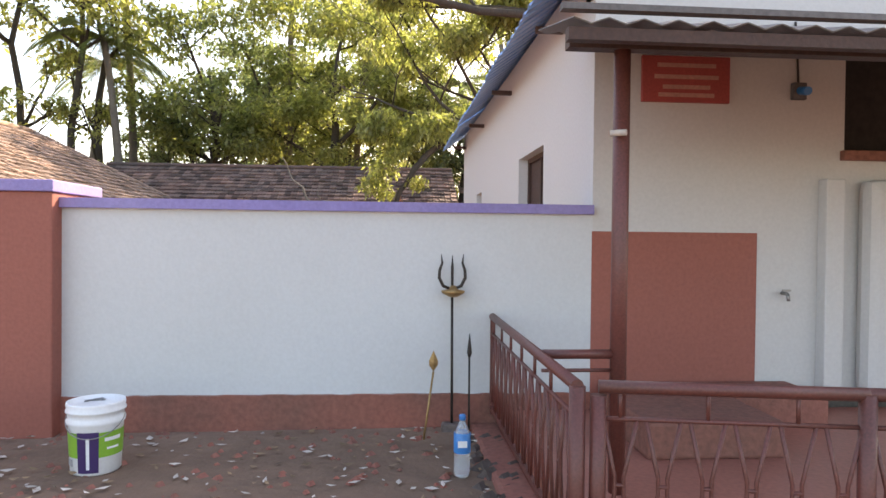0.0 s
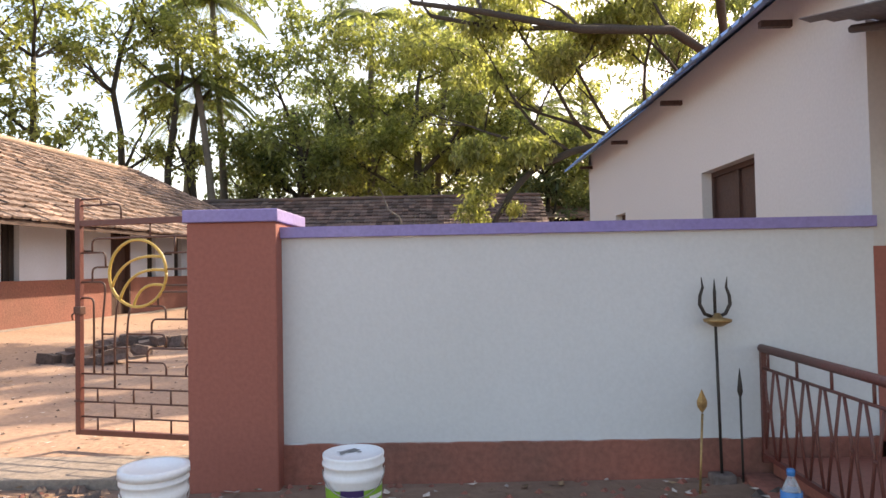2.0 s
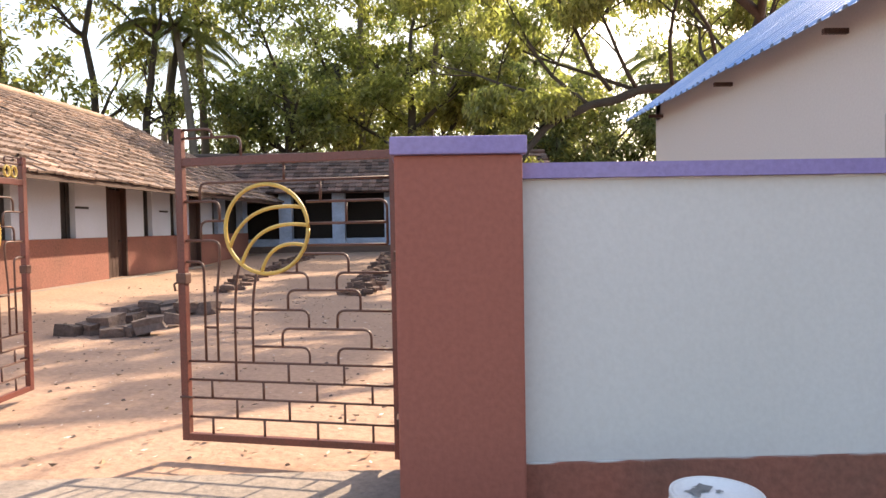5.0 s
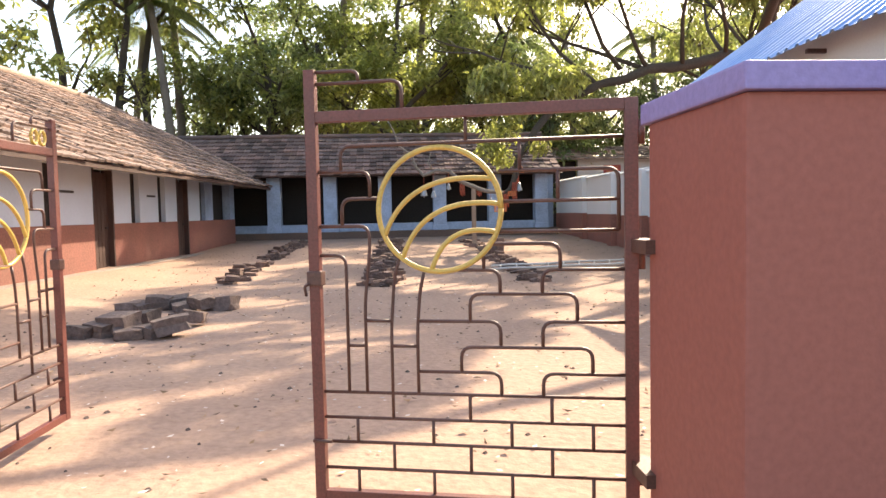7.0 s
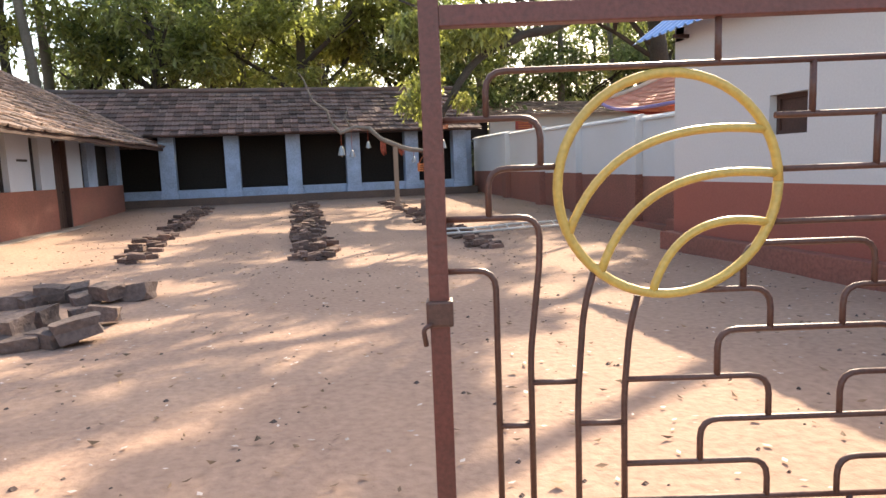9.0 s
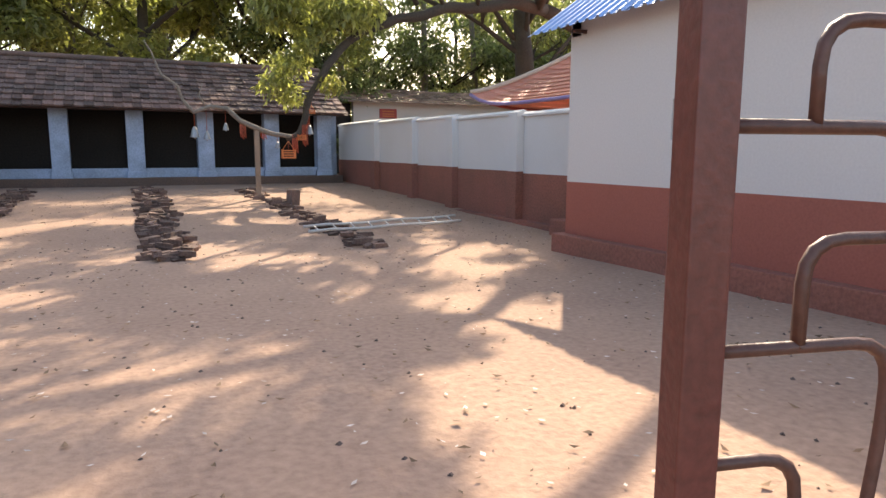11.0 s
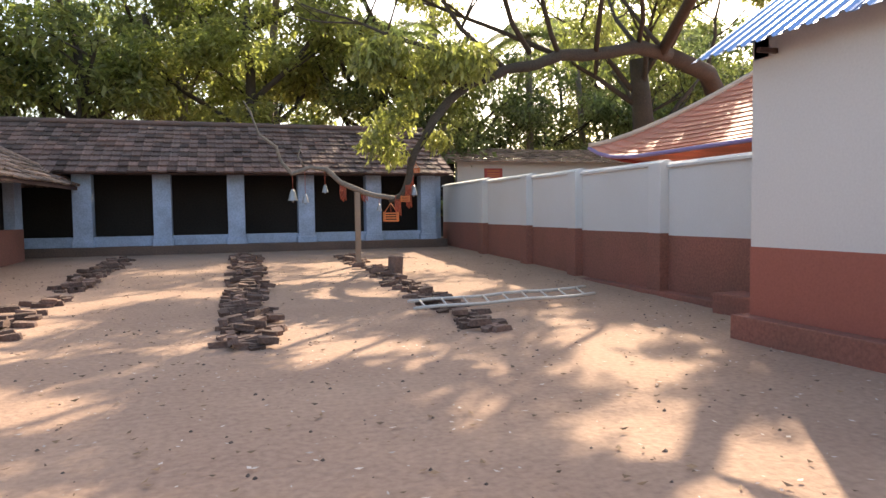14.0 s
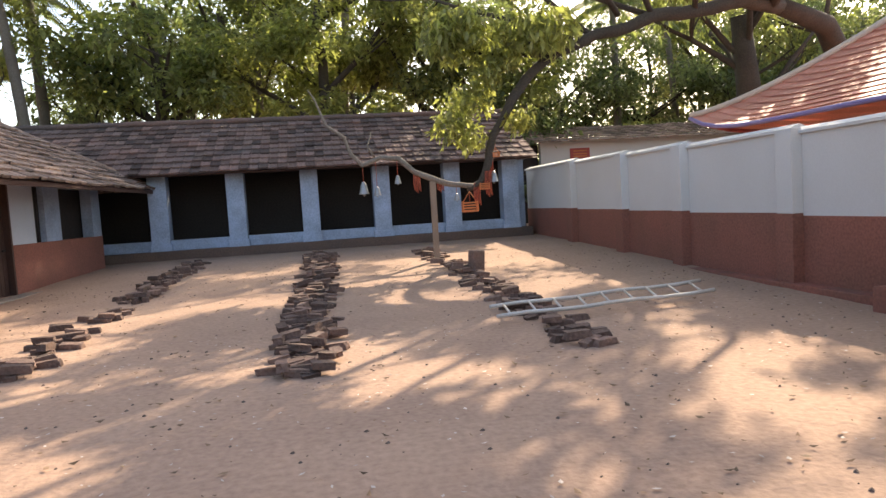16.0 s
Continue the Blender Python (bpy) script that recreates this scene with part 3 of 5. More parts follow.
def railing():
    g = thing("porch_railing", "maroon tubular railing with zigzag iron bars round the porch", "railing")
    A, B, C = Vector((0.40, 4.09, 0)), Vector((0.38, 1.94, 0)), Vector((1.36, 1.77, 0))
    top, low, foot = 0.765, 0.65, 0.13
    part("end_post", box(0.385, 0.415, 4.06, 4.09, 0.1, top, 0.003), M_IRON, g)
    part("corner_post", tube([(B.x, B.y, -0.05), (B.x, B.y, top)], 0.03, 12), M_IRON, g)
    part("corner_post", tube([(B.x + 0.075, B.y - 0.01, -0.05), (B.x + 0.075, B.y - 0.01, top - 0.03)], 0.03, 12), M_IRON, g)
    part("front_post", tube([(C.x, C.y, -0.05), (C.x, C.y, top)], 0.03, 12), M_IRON, g)
    part("front_post", tube([(2.5, 1.57, -0.05), (2.5, 1.57, top)], 0.03, 12), M_IRON, g)
    P2 = Vector((2.5, 1.57, 0))
    for p, q, n in ((A, B, 13), (B + Vector((0.075, -0.01, 0)), C, 6), (C, P2, 7)):
        up = lambda v, z: Vector((v.x, v.y, z))
        part("top_rail", tube([up(p, top), up(q, top)], 0.024, 12), M_IRON, g)
        part("middle_rail", tube([up(p, low), up(q, low)], 0.009, 8), M_IRON, g)
        part("bottom_rail", box(-0.012, (q - p).length, -0.012, 0.012, foot, foot + 0.025, 0, Matrix.Translation(p) @ Matrix.Rotation(math.atan2(q.y - p.y, q.x - p.x), 4, "Z")), M_IRON, g)
        for i in range(n):
            c0, w = (i + 0.5) / n, 0.42 / n
            for s in (-1, 1):
                pts = [p.lerp(q, c0 + s * w * 0.95), p.lerp(q, c0 + s * w * 0.25), p.lerp(q, c0 + s * w * 0.25), p.lerp(q, c0 + s * w * 0.95)]
                zs = (low, 0.44, 0.38, foot + 0.02)
                part("baluster", tube([up(v, z) for v, z in zip(pts, zs)], 0.008, 6), M_IRON, g)
            if i % 2 == 0:
                v = p.lerp(q, c0)
                part("short_bar", tube([up(v, low), up(v, top)], 0.008, 6), M_IRON, g)
            part("link", tube([up(p.lerp(q, c0 - w * 0.25), 0.41), up(p.lerp(q, c0 + w * 0.25), 0.41)], 0.008, 6), M_IRON, g)
    part("wall_rail", tube([(0.40, 2.6, 0.765), (0.73, 2.6, 0.765)], 0.022, 12), M_IRON, g)
    part("wall_rail", tube([(0.40, 2.6, 0.69), (0.73, 2.6, 0.69)], 0.009, 8), M_IRON, g)


railing()


def wall_sign():
    s = thing("name_board", "red painted name board fixed on the house wall", "sign")
    part("board", box(1.43, 2.06, 4.10, 4.13, 2.26, 2.58, 0.004), M_SIGN, s)
    for i, (w, z) in enumerate(((0.42, 2.50), (0.46, 2.42), (0.34, 2.35), (0.40, 2.295))):
        part("lettering", box(1.745 - w / 2, 1.745 + w / 2, 4.095, 4.0985, z, z + 0.028), M_SIGNINK, s, "faded lettering")
    f = thing("wall_bracket_light", "small grey lamp fitting with wires on the house wall", "lamp")
    part("backplate", box(2.52, 2.62, 4.09, 4.128, 2.30, 2.42, 0.006), M_UNDER, f)
    part("bulb_holder", tube([(2.57, 4.09, 2.36), (2.57, 4.0, 2.34)], 0.03, 10), M_BLUECAP, f)
    part("cable", tube([(2.57, 4.115, 2.42), (2.56, 4.115, 2.6), (2.54, 4.115, 2.85)], 0.008, 6), M_STEELDARK, f)
    t = thing("water_tap", "small brass tap on the wall", "tap")
    part("spout", tube(rounded([(2.48, 4.125, 0.93), (2.48, 4.05, 0.93), (2.48, 4.04, 0.88)], 0.02), 0.012, 8), M_GLASSJAR, t)
    part("handle", box(2.45, 2.51, 4.06, 4.075, 0.945, 0.96, 0.003), M_GLASSJAR, t)


wall_sign()


# ---- trident and lances ----
def trident():
    t = thing("trident", "tall black iron trident with brass collar standing by the wall", "trident", m=pose(0.122, 4.02, 0))
    part("shaft", tube([(0, 0, 0.02), (-0.005, 0.02, 0.95)], 0.009, 8), M_STEELDARK, t)
    part("collar", lathe([(0, 0.90), (0.03, 0.905), (0.075, 0.93), (0.08, 0.945), (0.03, 0.955), (0.015, 0.98), (0, 0.98)], 16), M_BRASS, t, "tarnished brass collar")
    part("middle_prong", tube([(-0.005, 0.02, 0.95), (-0.005, 0.02, 1.10), (-0.005, 0.02, 1.18)], [0.009, 0.010, 0.002], 8), M_STEELDARK, t)
    for s in (-1, 1):
        part("side_prong", tube([(-0.005 + s * x, 0.02, z) for x, z in ((0.01, 0.955), (0.06, 0.975), (0.088, 1.03), (0.085, 1.08), (0.068, 1.13), (0.075, 1.19))], [0.01, 0.011, 0.011, 0.010, 0.008, 0.002], 8), M_STEELDARK, t)
    part("stone_foot", box(-0.07, 0.07, -0.05, 0.05, -0.05, 0.06, 0.02), M_ROCK, t)
    l = thing("lance", "thin black iron lance standing by the wall", "lance", m=pose(0.235, 4.0, 0))
    part("shaft", tube([(0, 0, -0.02), (0, 0.01, 0.5)], 0.007, 8), M_STEELDARK, l)
    part("blade", tube([(0, 0.01, 0.5), (0, 0.01, 0.53), (0, 0.01, 0.58), (0, 0.01, 0.66)], [0.008, 0.017, 0.012, 0.002], 8), M_STEELDARK, l)
    k = thing("lance", "short rusty lance with leaf-shaped brass head leaning by the wall", "lance", m=pose(-0.08, 3.82, 0))
    part("shaft", tube([(0, 0, -0.02), (0.07, 0.12, 0.42)], 0.007, 8), M_BRASS, k)
    bm = bmesh.new()
    pts = [(0.0, 0.42), (0.028, 0.46), (0.03, 0.49), (0.0, 0.56), (-0.03, 0.49), (-0.028, 0.46)]
    fr = [bm.verts.new((0.07 + x, 0.12, z)) for x, z in pts]
    c0, c1 = bm.verts.new((0.07, 0.112, 0.48)), bm.verts.new((0.07, 0.128, 0.48))
    for i in range(6):
        bm.faces.new((fr[i], fr[(i + 1) % 6], c0))
        bm.faces.new((fr[(i + 1) % 6], fr[i], c1))
    part("blade", bm, M_BRASS, k)


trident()


# ---- paint buckets and bottle ----
def bucket(x, y, turn, closed):
    b = thing("paint_bucket", "white plastic paint bucket with " + ("closed lid" if closed else "sunken paint-smeared lid") + " and green violet label", "bucket", "paint buckets", m=pose(x, y, ground_h(x, y), 0, 0, turn))
    R, r, H = 0.146, 0.127, 0.385
    prof = [(0, 0.004), (r - 0.01, 0), (r, 0.01), (r + 0.012, 0.26), (R, 0.27), (R + 0.004, 0.29), (R - 0.004, 0.30), (R - 0.004, 0.33), (R + 0.006, 0.335), (R + 0.006, 0.345), (R, 0.35), (R + 0.004, 0.375), (R + 0.002, H), (R - 0.006, H), (R - 0.012, 0.34), (r - 0.004, 0.03), (0, 0.03)]
    part("shell", lathe(prof, 40), M_PLASTIC, b)

    def wrap(name, a0, a1, z0, z1, material, off, label="", par=b):
        bm = bmesh.new()
        n = max(3, int((a1 - a0) / 6))
        rows = []
        for z in (z0, z1):
            rr = r + 0.012 * (z / 0.26) + off
            rows.append([bm.verts.new((rr * math.cos(radians(a0 + (a1 - a0) * i / n)), rr * math.sin(radians(a0 + (a1 - a0) * i / n)), z)) for i in range(n + 1)])
        for i in range(n):
            bm.faces.new((rows[0][i], rows[0][i + 1], rows[1][i + 1], rows[1][i])).smooth = True
        return part(name, bm, material, par, label)

    wrap("green_label", -170, 10, 0.10, 0.235, M_GREEN, 0.0015, "green printed label")
    wrap("violet_label", -118, -72, 0.02, 0.24, M_INK, 0.003, "dark violet printed label")
    wrap("print_bar", -98, -91, 0.04, 0.21, M_PRINT, 0.0045, "white print bar")
    wrap("print_bar", -60, -20, 0.185, 0.205, M_PRINT, 0.003, "white print bar")
    wrap("print_bar", -55, -25, 0.14, 0.152, M_PRINT, 0.003, "white print bar")
    wrap("print_bar", -160, -135, 0.05, 0.09, M_PAINTFILM, 0.0025, "grey print patch")
    part("handle", tube([(R * 1.02 * math.cos(t), -(R + 0.008) * abs(math.sin(t)) - 0.0, 0.31 - 0.10 * abs(math.sin(t))) for t in (math.pi * k / 20 for k in range(21))], 0.003, 6), M_GLASSJAR, b, "thin wire handle")
    if closed:
        part("lid", lathe([(0, H + 0.004), (R - 0.03, H + 0.004), (R - 0.02, H + 0.014), (R + 0.008, H + 0.014), (R + 0.010, H - 0.02), (R + 0.004, H - 0.02)], 40), M_PLASTIC, b)
    else:
        part("lid", lathe([(0, H - 0.016), (R - 0.02, H - 0.016), (R - 0.014, H - 0.003), (R - 0.009, H - 0.003)], 40), M_PLASTIC, b, "sunken white lid smeared with paint")
        for k, (x0, y0, wx, wy) in enumerate(((-0.03, 0.06, 0.045, 0.018), (0.0, 0.075, 0.03, 0.03), (-0.055, 0.035, 0.012, 0.03), (0.03, 0.03, 0.012, 0.012))):
            bm = bmesh.new()
            bm.faces.new([bm.verts.new((x0 + wx * (1 + 0.3 * math.sin(5 * t + k)) * math.cos(t), y0 + wy * (1 + 0.3 * math.cos(4 * t + k)) * math.sin(t), H - 0.012 + 0.001 * k)) for t in (2 * math.pi * q / 14 for q in range(14))])
            part("paint_smear", bm, M_PAINTFILM, b, "dried grey paint smear")


bucket(-1.908, 3.39, 10, False)
bucket(-2.79, 3.17, 40, True)


def bottle():
    b = thing("water_bottle", "clear plastic water bottle with blue cap and label", "bottle", m=pose(0.10, 3.17, ground_h(0.1, 3.17)))
    part("body", lathe([(0, 0.006), (0.038, 0), (0.044, 0.012), (0.045, 0.05), (0.042, 0.06), (0.045, 0.07), (0.042, 0.085), (0.045, 0.095), (0.045, 0.21), (0.040, 0.24), (0.020, 0.285), (0.015, 0.295), (0.015, 0.31), (0, 0.31)], 28), M_WATER, b)
    part("label_band", lathe([(0.0458, 0.13), (0.0462, 0.132), (0.0462, 0.235), (0.0445, 0.237)], 28), M_BLUECAP, b, "blue printed label")
    part("label_print", box(-0.028, 0.022, -0.0475, -0.0455, 0.165, 0.2), M_PRINT, b)
    part("cap", lathe([(0, 0.333), (0.015, 0.333), (0.018, 0.328), (0.018, 0.305), (0.0152, 0.303)], 20), M_BLUECAP, b, "blue screw cap")


bottle()


# ---- tiled roofs ----
def tile_mesh(name, w, l, material):
    """One flat clay tile with a raised rib along each side; x across, y up the slope."""
    bm = bmesh.new()
    prof = [(0, 0.018), (0.12 * w, 0.024), (0.24 * w, 0.004), (0.55 * w, 0.012), (0.82 * w, 0.004), (w * 1.02, 0.020)]
    lo = [bm.verts.new((x, 0, z + 0.055)) for x, z in prof]
    hi = [bm.verts.new((x, l * 1.15, z)) for x, z in prof]
    bt = [bm.verts.new((x, 0, z + 0.008)) for x, z in prof]
    for i in range(len(prof) - 1):
        bm.faces.new((lo[i], lo[i + 1], hi[i + 1], hi[i]))
        bm.faces.new((bt[i], bt[i + 1], lo[i + 1], lo[i]))
    me = bpy.data.meshes.new(name)
    bm.to_mesh(me)
    bm.free()
    me.materials.append(material)
    return me


def tile_roof(parent, m, width, length, w, l, single, joined, near, clip=None, label=""):
    """Rows of tiles on the plane of m (x along the eave, y up the slope). near(i, j): a piece of its own."""
    me = tile_mesh("tile", w, l, single)
    vs = np.array([v.co for v in me.vertices])
    fs = [tuple(p.vertices) for p in me.polygons]
    V, F, count = [], [], 0
    rnd = random.Random(5)
    for j in range(int(length / l)):
        for i in range(int(width / w)):
            x, y = i * w, j * l
            if clip and not clip(x, y):
                continue
            dz, rot = rnd.uniform(-0.010, 0.014) + 0.03 * noise.noise((x * 0.5, y * 0.5, 2)), rnd.uniform(-3.0, 3.0)
            q = pose(x + rnd.uniform(-0.008, 0.008), y + rnd.uniform(-0.015, 0.015), dz, rnd.uniform(-1.2, 1.2), 0, rot)
            if near(x, y) and count < 300:
                count += 1
                share("tile", me, parent, m @ q)
            else:
                base = len(V)
                k = np.array(m @ q)
                V.extend((vs @ k[:3, :3].T + k[:3, 3]).tolist())
                F.extend(tuple(base + a for a in f) for f in fs)
    if V:
        mj = bpy.data.meshes.new("tile_field")
        mj.from_pydata(V, [], F)
        mj.materials.append(joined)
        tagged(share("tile_field", mj, parent, Matrix.Identity(4)), label, kind="stuff")


def slope_pose(origin, along, up):
    a, u = Vector(along).normalized(), Vector(up).normalized()
    n = a.cross(u).normalized()
    m = Matrix((a, u, n)).transposed().to_4x4()
    return Matrix.Translation(origin) @ m


# ---- long low building west of the yard ----
def west_building():
    a = math.atan(0.074)
    P = Matrix.Translation((-10.0, 16.5, 0)) @ Matrix.Rotation(-a, 4, "Z")  # local y along the wall, x = 0 its face
    h = thing("west_building", "long low white building with terracotta base and clay tile roof", "house", kind="structure", m=P)
    y0, y1, zt, zb = -12.0, 9.6, 2.62, 1.16
    # openings along the wall: start, end, sill height
    holes = [(-10.5, -10.1, zb), (-8.6, -7.75, 0.2), (-6.95, -6.45, zb), (-5.25, -4.75, zb), (-3.55, -3.05, zb), (-1.6, -1.1, zb), (0.1, 0.95, 0.2), (1.8, 2.25, zb), (3.3, 3.75, zb), (4.5, 5.3, 0.2), (6.25, 6.7, zb), (7.4, 9.1, zb)]
    edge = y0
    for s, e, z in holes + [(y1, y1, zb)]:
        if s > edge:
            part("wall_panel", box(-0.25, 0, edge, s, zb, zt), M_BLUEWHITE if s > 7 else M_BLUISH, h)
        if e > s:
            part("lintel", box(-0.25, 0, s, e, 2.32, zt), M_WHITE, h)
        edge = e
    edge = y0
    for s, e, z in [q for q in holes if q[2] < 1] + [(y1, y1, 0)]:
        part("base_panel", box(-0.25, 0.012, edge, s, -0.2, zb), M_REDWORN, h, "worn terracotta painted base")
        edge = e
    for s, e, z in holes:
        if z < 1:
            d = part("door", box(-0.16, -0.11, s + 0.06, e - 0.06, 0.2, 2.26), M_DOOR, h, "dark wooden plank door")
            for k in range(5):
                w = (e - s - 0.12) / 5
                part("plank", box(-0.115, -0.098, s + 0.065 + k * w, s + 0.055 + (k + 1) * w, 0.22, 2.24, 0.003), M_DOOR, d)
            part("latch", box(-0.10, -0.07, e - 0.2, e - 0.1, 1.05, 1.09), M_STEELDARK, d)
            for q in ((s, s + 0.06), (e - 0.06, e)):
                part("door_frame", box(-0.2, 0.015, *q, 0.2, 2.32), M_DOOR, h)
            part("threshold", box(-0.25, 0.1, s, e, -0.2, 0.2), M_REDWORN, h)
        elif e - s < 1:
            # The flat dark panel paints the shade inside the opening.
            wd = part("window", box(-0.15, -0.12, s, e, zb, 2.32), M_DARK, h, "narrow barred window with shade painted as a dark panel")
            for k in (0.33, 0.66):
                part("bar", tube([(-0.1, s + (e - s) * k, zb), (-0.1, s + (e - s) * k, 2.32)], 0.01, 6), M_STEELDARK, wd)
    # Solid block whose near-black colour stands for an unlit room.
    part("interior", box(-3.4, -0.3, y0, y1, zb - 0.2, 2.6), M_DARK, h, "solid block painted dark for the unlit room behind")
    part("back_wall", box(-4.6, -4.4, y0, y1, -0.2, zt), M_WHITE, h)
    part("end_wall", box(-4.4, -0.25, y1 - 0.25, y1, -0.2, zt), M_BLUEWHITE, h)
    part("end_wall", box(-4.4, -0.25, y0, y0 + 0.25, -0.2, zt), M_WHITE, h)
    part("ledge", box(0, 0.35, y0, y1, -0.2, 0.10 + 0.12, 0.03), M_CONC, h, "low earth ledge at the wall's foot")
    for yy in (-0.75, 3.0):
        part("wall_lettering", box(0.0, 0.003, yy - 0.35, yy + 0.15, 1.78, 1.83), M_STEELDARK, h, "small dark lettering on the wall")
    # roof: eave 0.75 m out, ridge 3.1 m behind the face
    ex, ez, rx, rz = 1.1, 2.27, -3.2, 4.85
    up = Vector((rx - ex, 0, rz - ez))
    L = up.length
    ya, yb = y0 - 0.6, y1 + 1.3
    hip = 4.0
    M = slope_pose((ex, ya, ez), (0, 1, 0), up)
    wide = yb - ya
    tile_roof(h, M, wide, L, 0.24, 0.28, M_TILELIGHT, M_TILELIGHTS, lambda x, y: 12.6 < x < 17.5 and y < 3.8,
              lambda x, y: x < wide - hip * y / L, "weathered clay tiles")
    # hipped far end
    M2 = slope_pose((ex, yb, ez), (-1, 0, 0), (0, -hip, rz - ez))
    L2 = math.hypot(hip, rz - ez)
    tile_roof(h, M2, 2 * (ex - rx), L2, 0.24, 0.28, M_TILELIGHT, M_TILELIGHTS, lambda x, y: False, lambda x, y: (ex - rx) * y / L2 < x < 2 * (ex - rx) - (ex - rx) * y / L2, "weathered clay tiles")
    M3 = slope_pose((2 * rx - ex, yb, ez), (0, -1, 0), (ex - rx, 0, rz - ez))
    tile_roof(h, M3, wide, L, 0.24, 0.28, M_TILELIGHT, M_TILELIGHTS, lambda x, y: False, lambda x, y: x > hip * y / L, "weathered clay tiles")
    part("ridge", tube([(rx, ya, rz + 0.02), (rx, yb - hip, rz + 0.02)], 0.09, 8), M_TILELIGHTS, h, "ridge tiles")
    part("hip_ridge", tube([(rx, yb - hip, rz + 0.02), (ex, yb, ez + 0.03)], 0.07, 8), M_TILELIGHTS, h, "hip ridge tiles")
    part("eave_board", box(ex - 0.06, ex - 0.03, ya, yb - 0.1, ez - 0.09, ez), M_DOOR, h)
    for i in range(30):
        y = ya + 0.4 + i * 0.77
        part("rafter", tube([(ex - 0.05, y, ez - 0.03), (-0.3, y, ez + (ex - 0.05 + 0.3) * (rz - ez) / (ex - rx) - 0.05)], 0.03, 6), M_DOOR, h)
    bm = bmesh.new()
    q = [bm.verts.new(p) for p in ((ex - 0.02, ya, ez - 0.005), (ex - 0.02, yb - 0.2, ez - 0.005), (rx, yb - hip, rz - 0.03), (rx, ya, rz - 0.03))]
    bm.faces.new(q)
    part("roof_boards", bm, M_DOOR, h).modifiers.new("thick", "SOLIDIFY").thickness = 0.02


west_building()


# ---- open-fronted building at the far side ----
def north_building():
    h = thing("north_building", "low open-fronted building with blue-white columns and dark clay tile roof", "house", kind="structure")
    zf = 0.62
    part("plinth", box(-12.5, 2.35, 26.75, 31.5, 0.0, zf, 0.02), M_EARTH, h, "dark earth-stained plinth")
    cols = (-10.1, -8.07, -6.05, -4.06, -2.05, 0.0, 1.75)
    for x in cols:
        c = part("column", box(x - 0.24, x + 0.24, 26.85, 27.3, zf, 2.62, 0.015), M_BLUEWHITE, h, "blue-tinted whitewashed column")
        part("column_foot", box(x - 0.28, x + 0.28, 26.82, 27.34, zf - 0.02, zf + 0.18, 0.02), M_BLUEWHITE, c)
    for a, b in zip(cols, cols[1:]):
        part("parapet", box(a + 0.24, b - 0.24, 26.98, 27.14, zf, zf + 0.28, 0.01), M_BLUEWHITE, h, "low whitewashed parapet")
    # Rear wall coloured near-black, so the open bays read as unlit.
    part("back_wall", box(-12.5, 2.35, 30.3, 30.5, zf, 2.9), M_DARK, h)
    part("end_wall", box(2.05, 2.3, 27.3, 30.3, zf, 3.0), M_BLUEWHITE, h)
    part("beam", box(-12.5, 2.3, 26.9, 27.25, 2.62, 2.78), M_DOOR, h)
    # Near-black sheet paints the shade deep in the bays.
    part("inner_partition", box(-12.5, 2.05, 28.6, 28.7, zf, 2.9), M_DARK, h, "inner wall painted near-black as shade")
    ez, rz, ey, ry = 2.62, 4.36, 26.25, 29.6
    up = Vector((0, ry - ey, rz - ez))
    M = slope_pose((-12.6, ey, ez), (1, 0, 0), up)
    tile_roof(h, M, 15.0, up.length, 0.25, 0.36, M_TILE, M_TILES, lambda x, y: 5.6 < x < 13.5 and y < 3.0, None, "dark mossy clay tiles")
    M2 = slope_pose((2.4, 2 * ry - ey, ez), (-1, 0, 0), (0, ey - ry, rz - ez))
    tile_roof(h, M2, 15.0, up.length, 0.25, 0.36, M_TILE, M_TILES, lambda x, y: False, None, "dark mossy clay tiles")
    part("ridge", tube([(-12.6 + i * 0.5, ry, rz + 0.03 + 0.015 * (i % 2)) for i in range(31)], 0.09, 8), M_TILES, h, "ridge tiles")
    bm = bmesh.new()
    bm.faces.new([bm.verts.new(p) for p in ((-12.6, ey + 0.02, ez - 0.01), (2.4, ey + 0.02, ez - 0.01), (2.4, ry, rz - 0.03), (-12.6, ry, rz - 0.03))])
    part("roof_boards", bm, M_DOOR, h).modifiers.new("thick", "SOLIDIFY").thickness = 0.02


north_building()


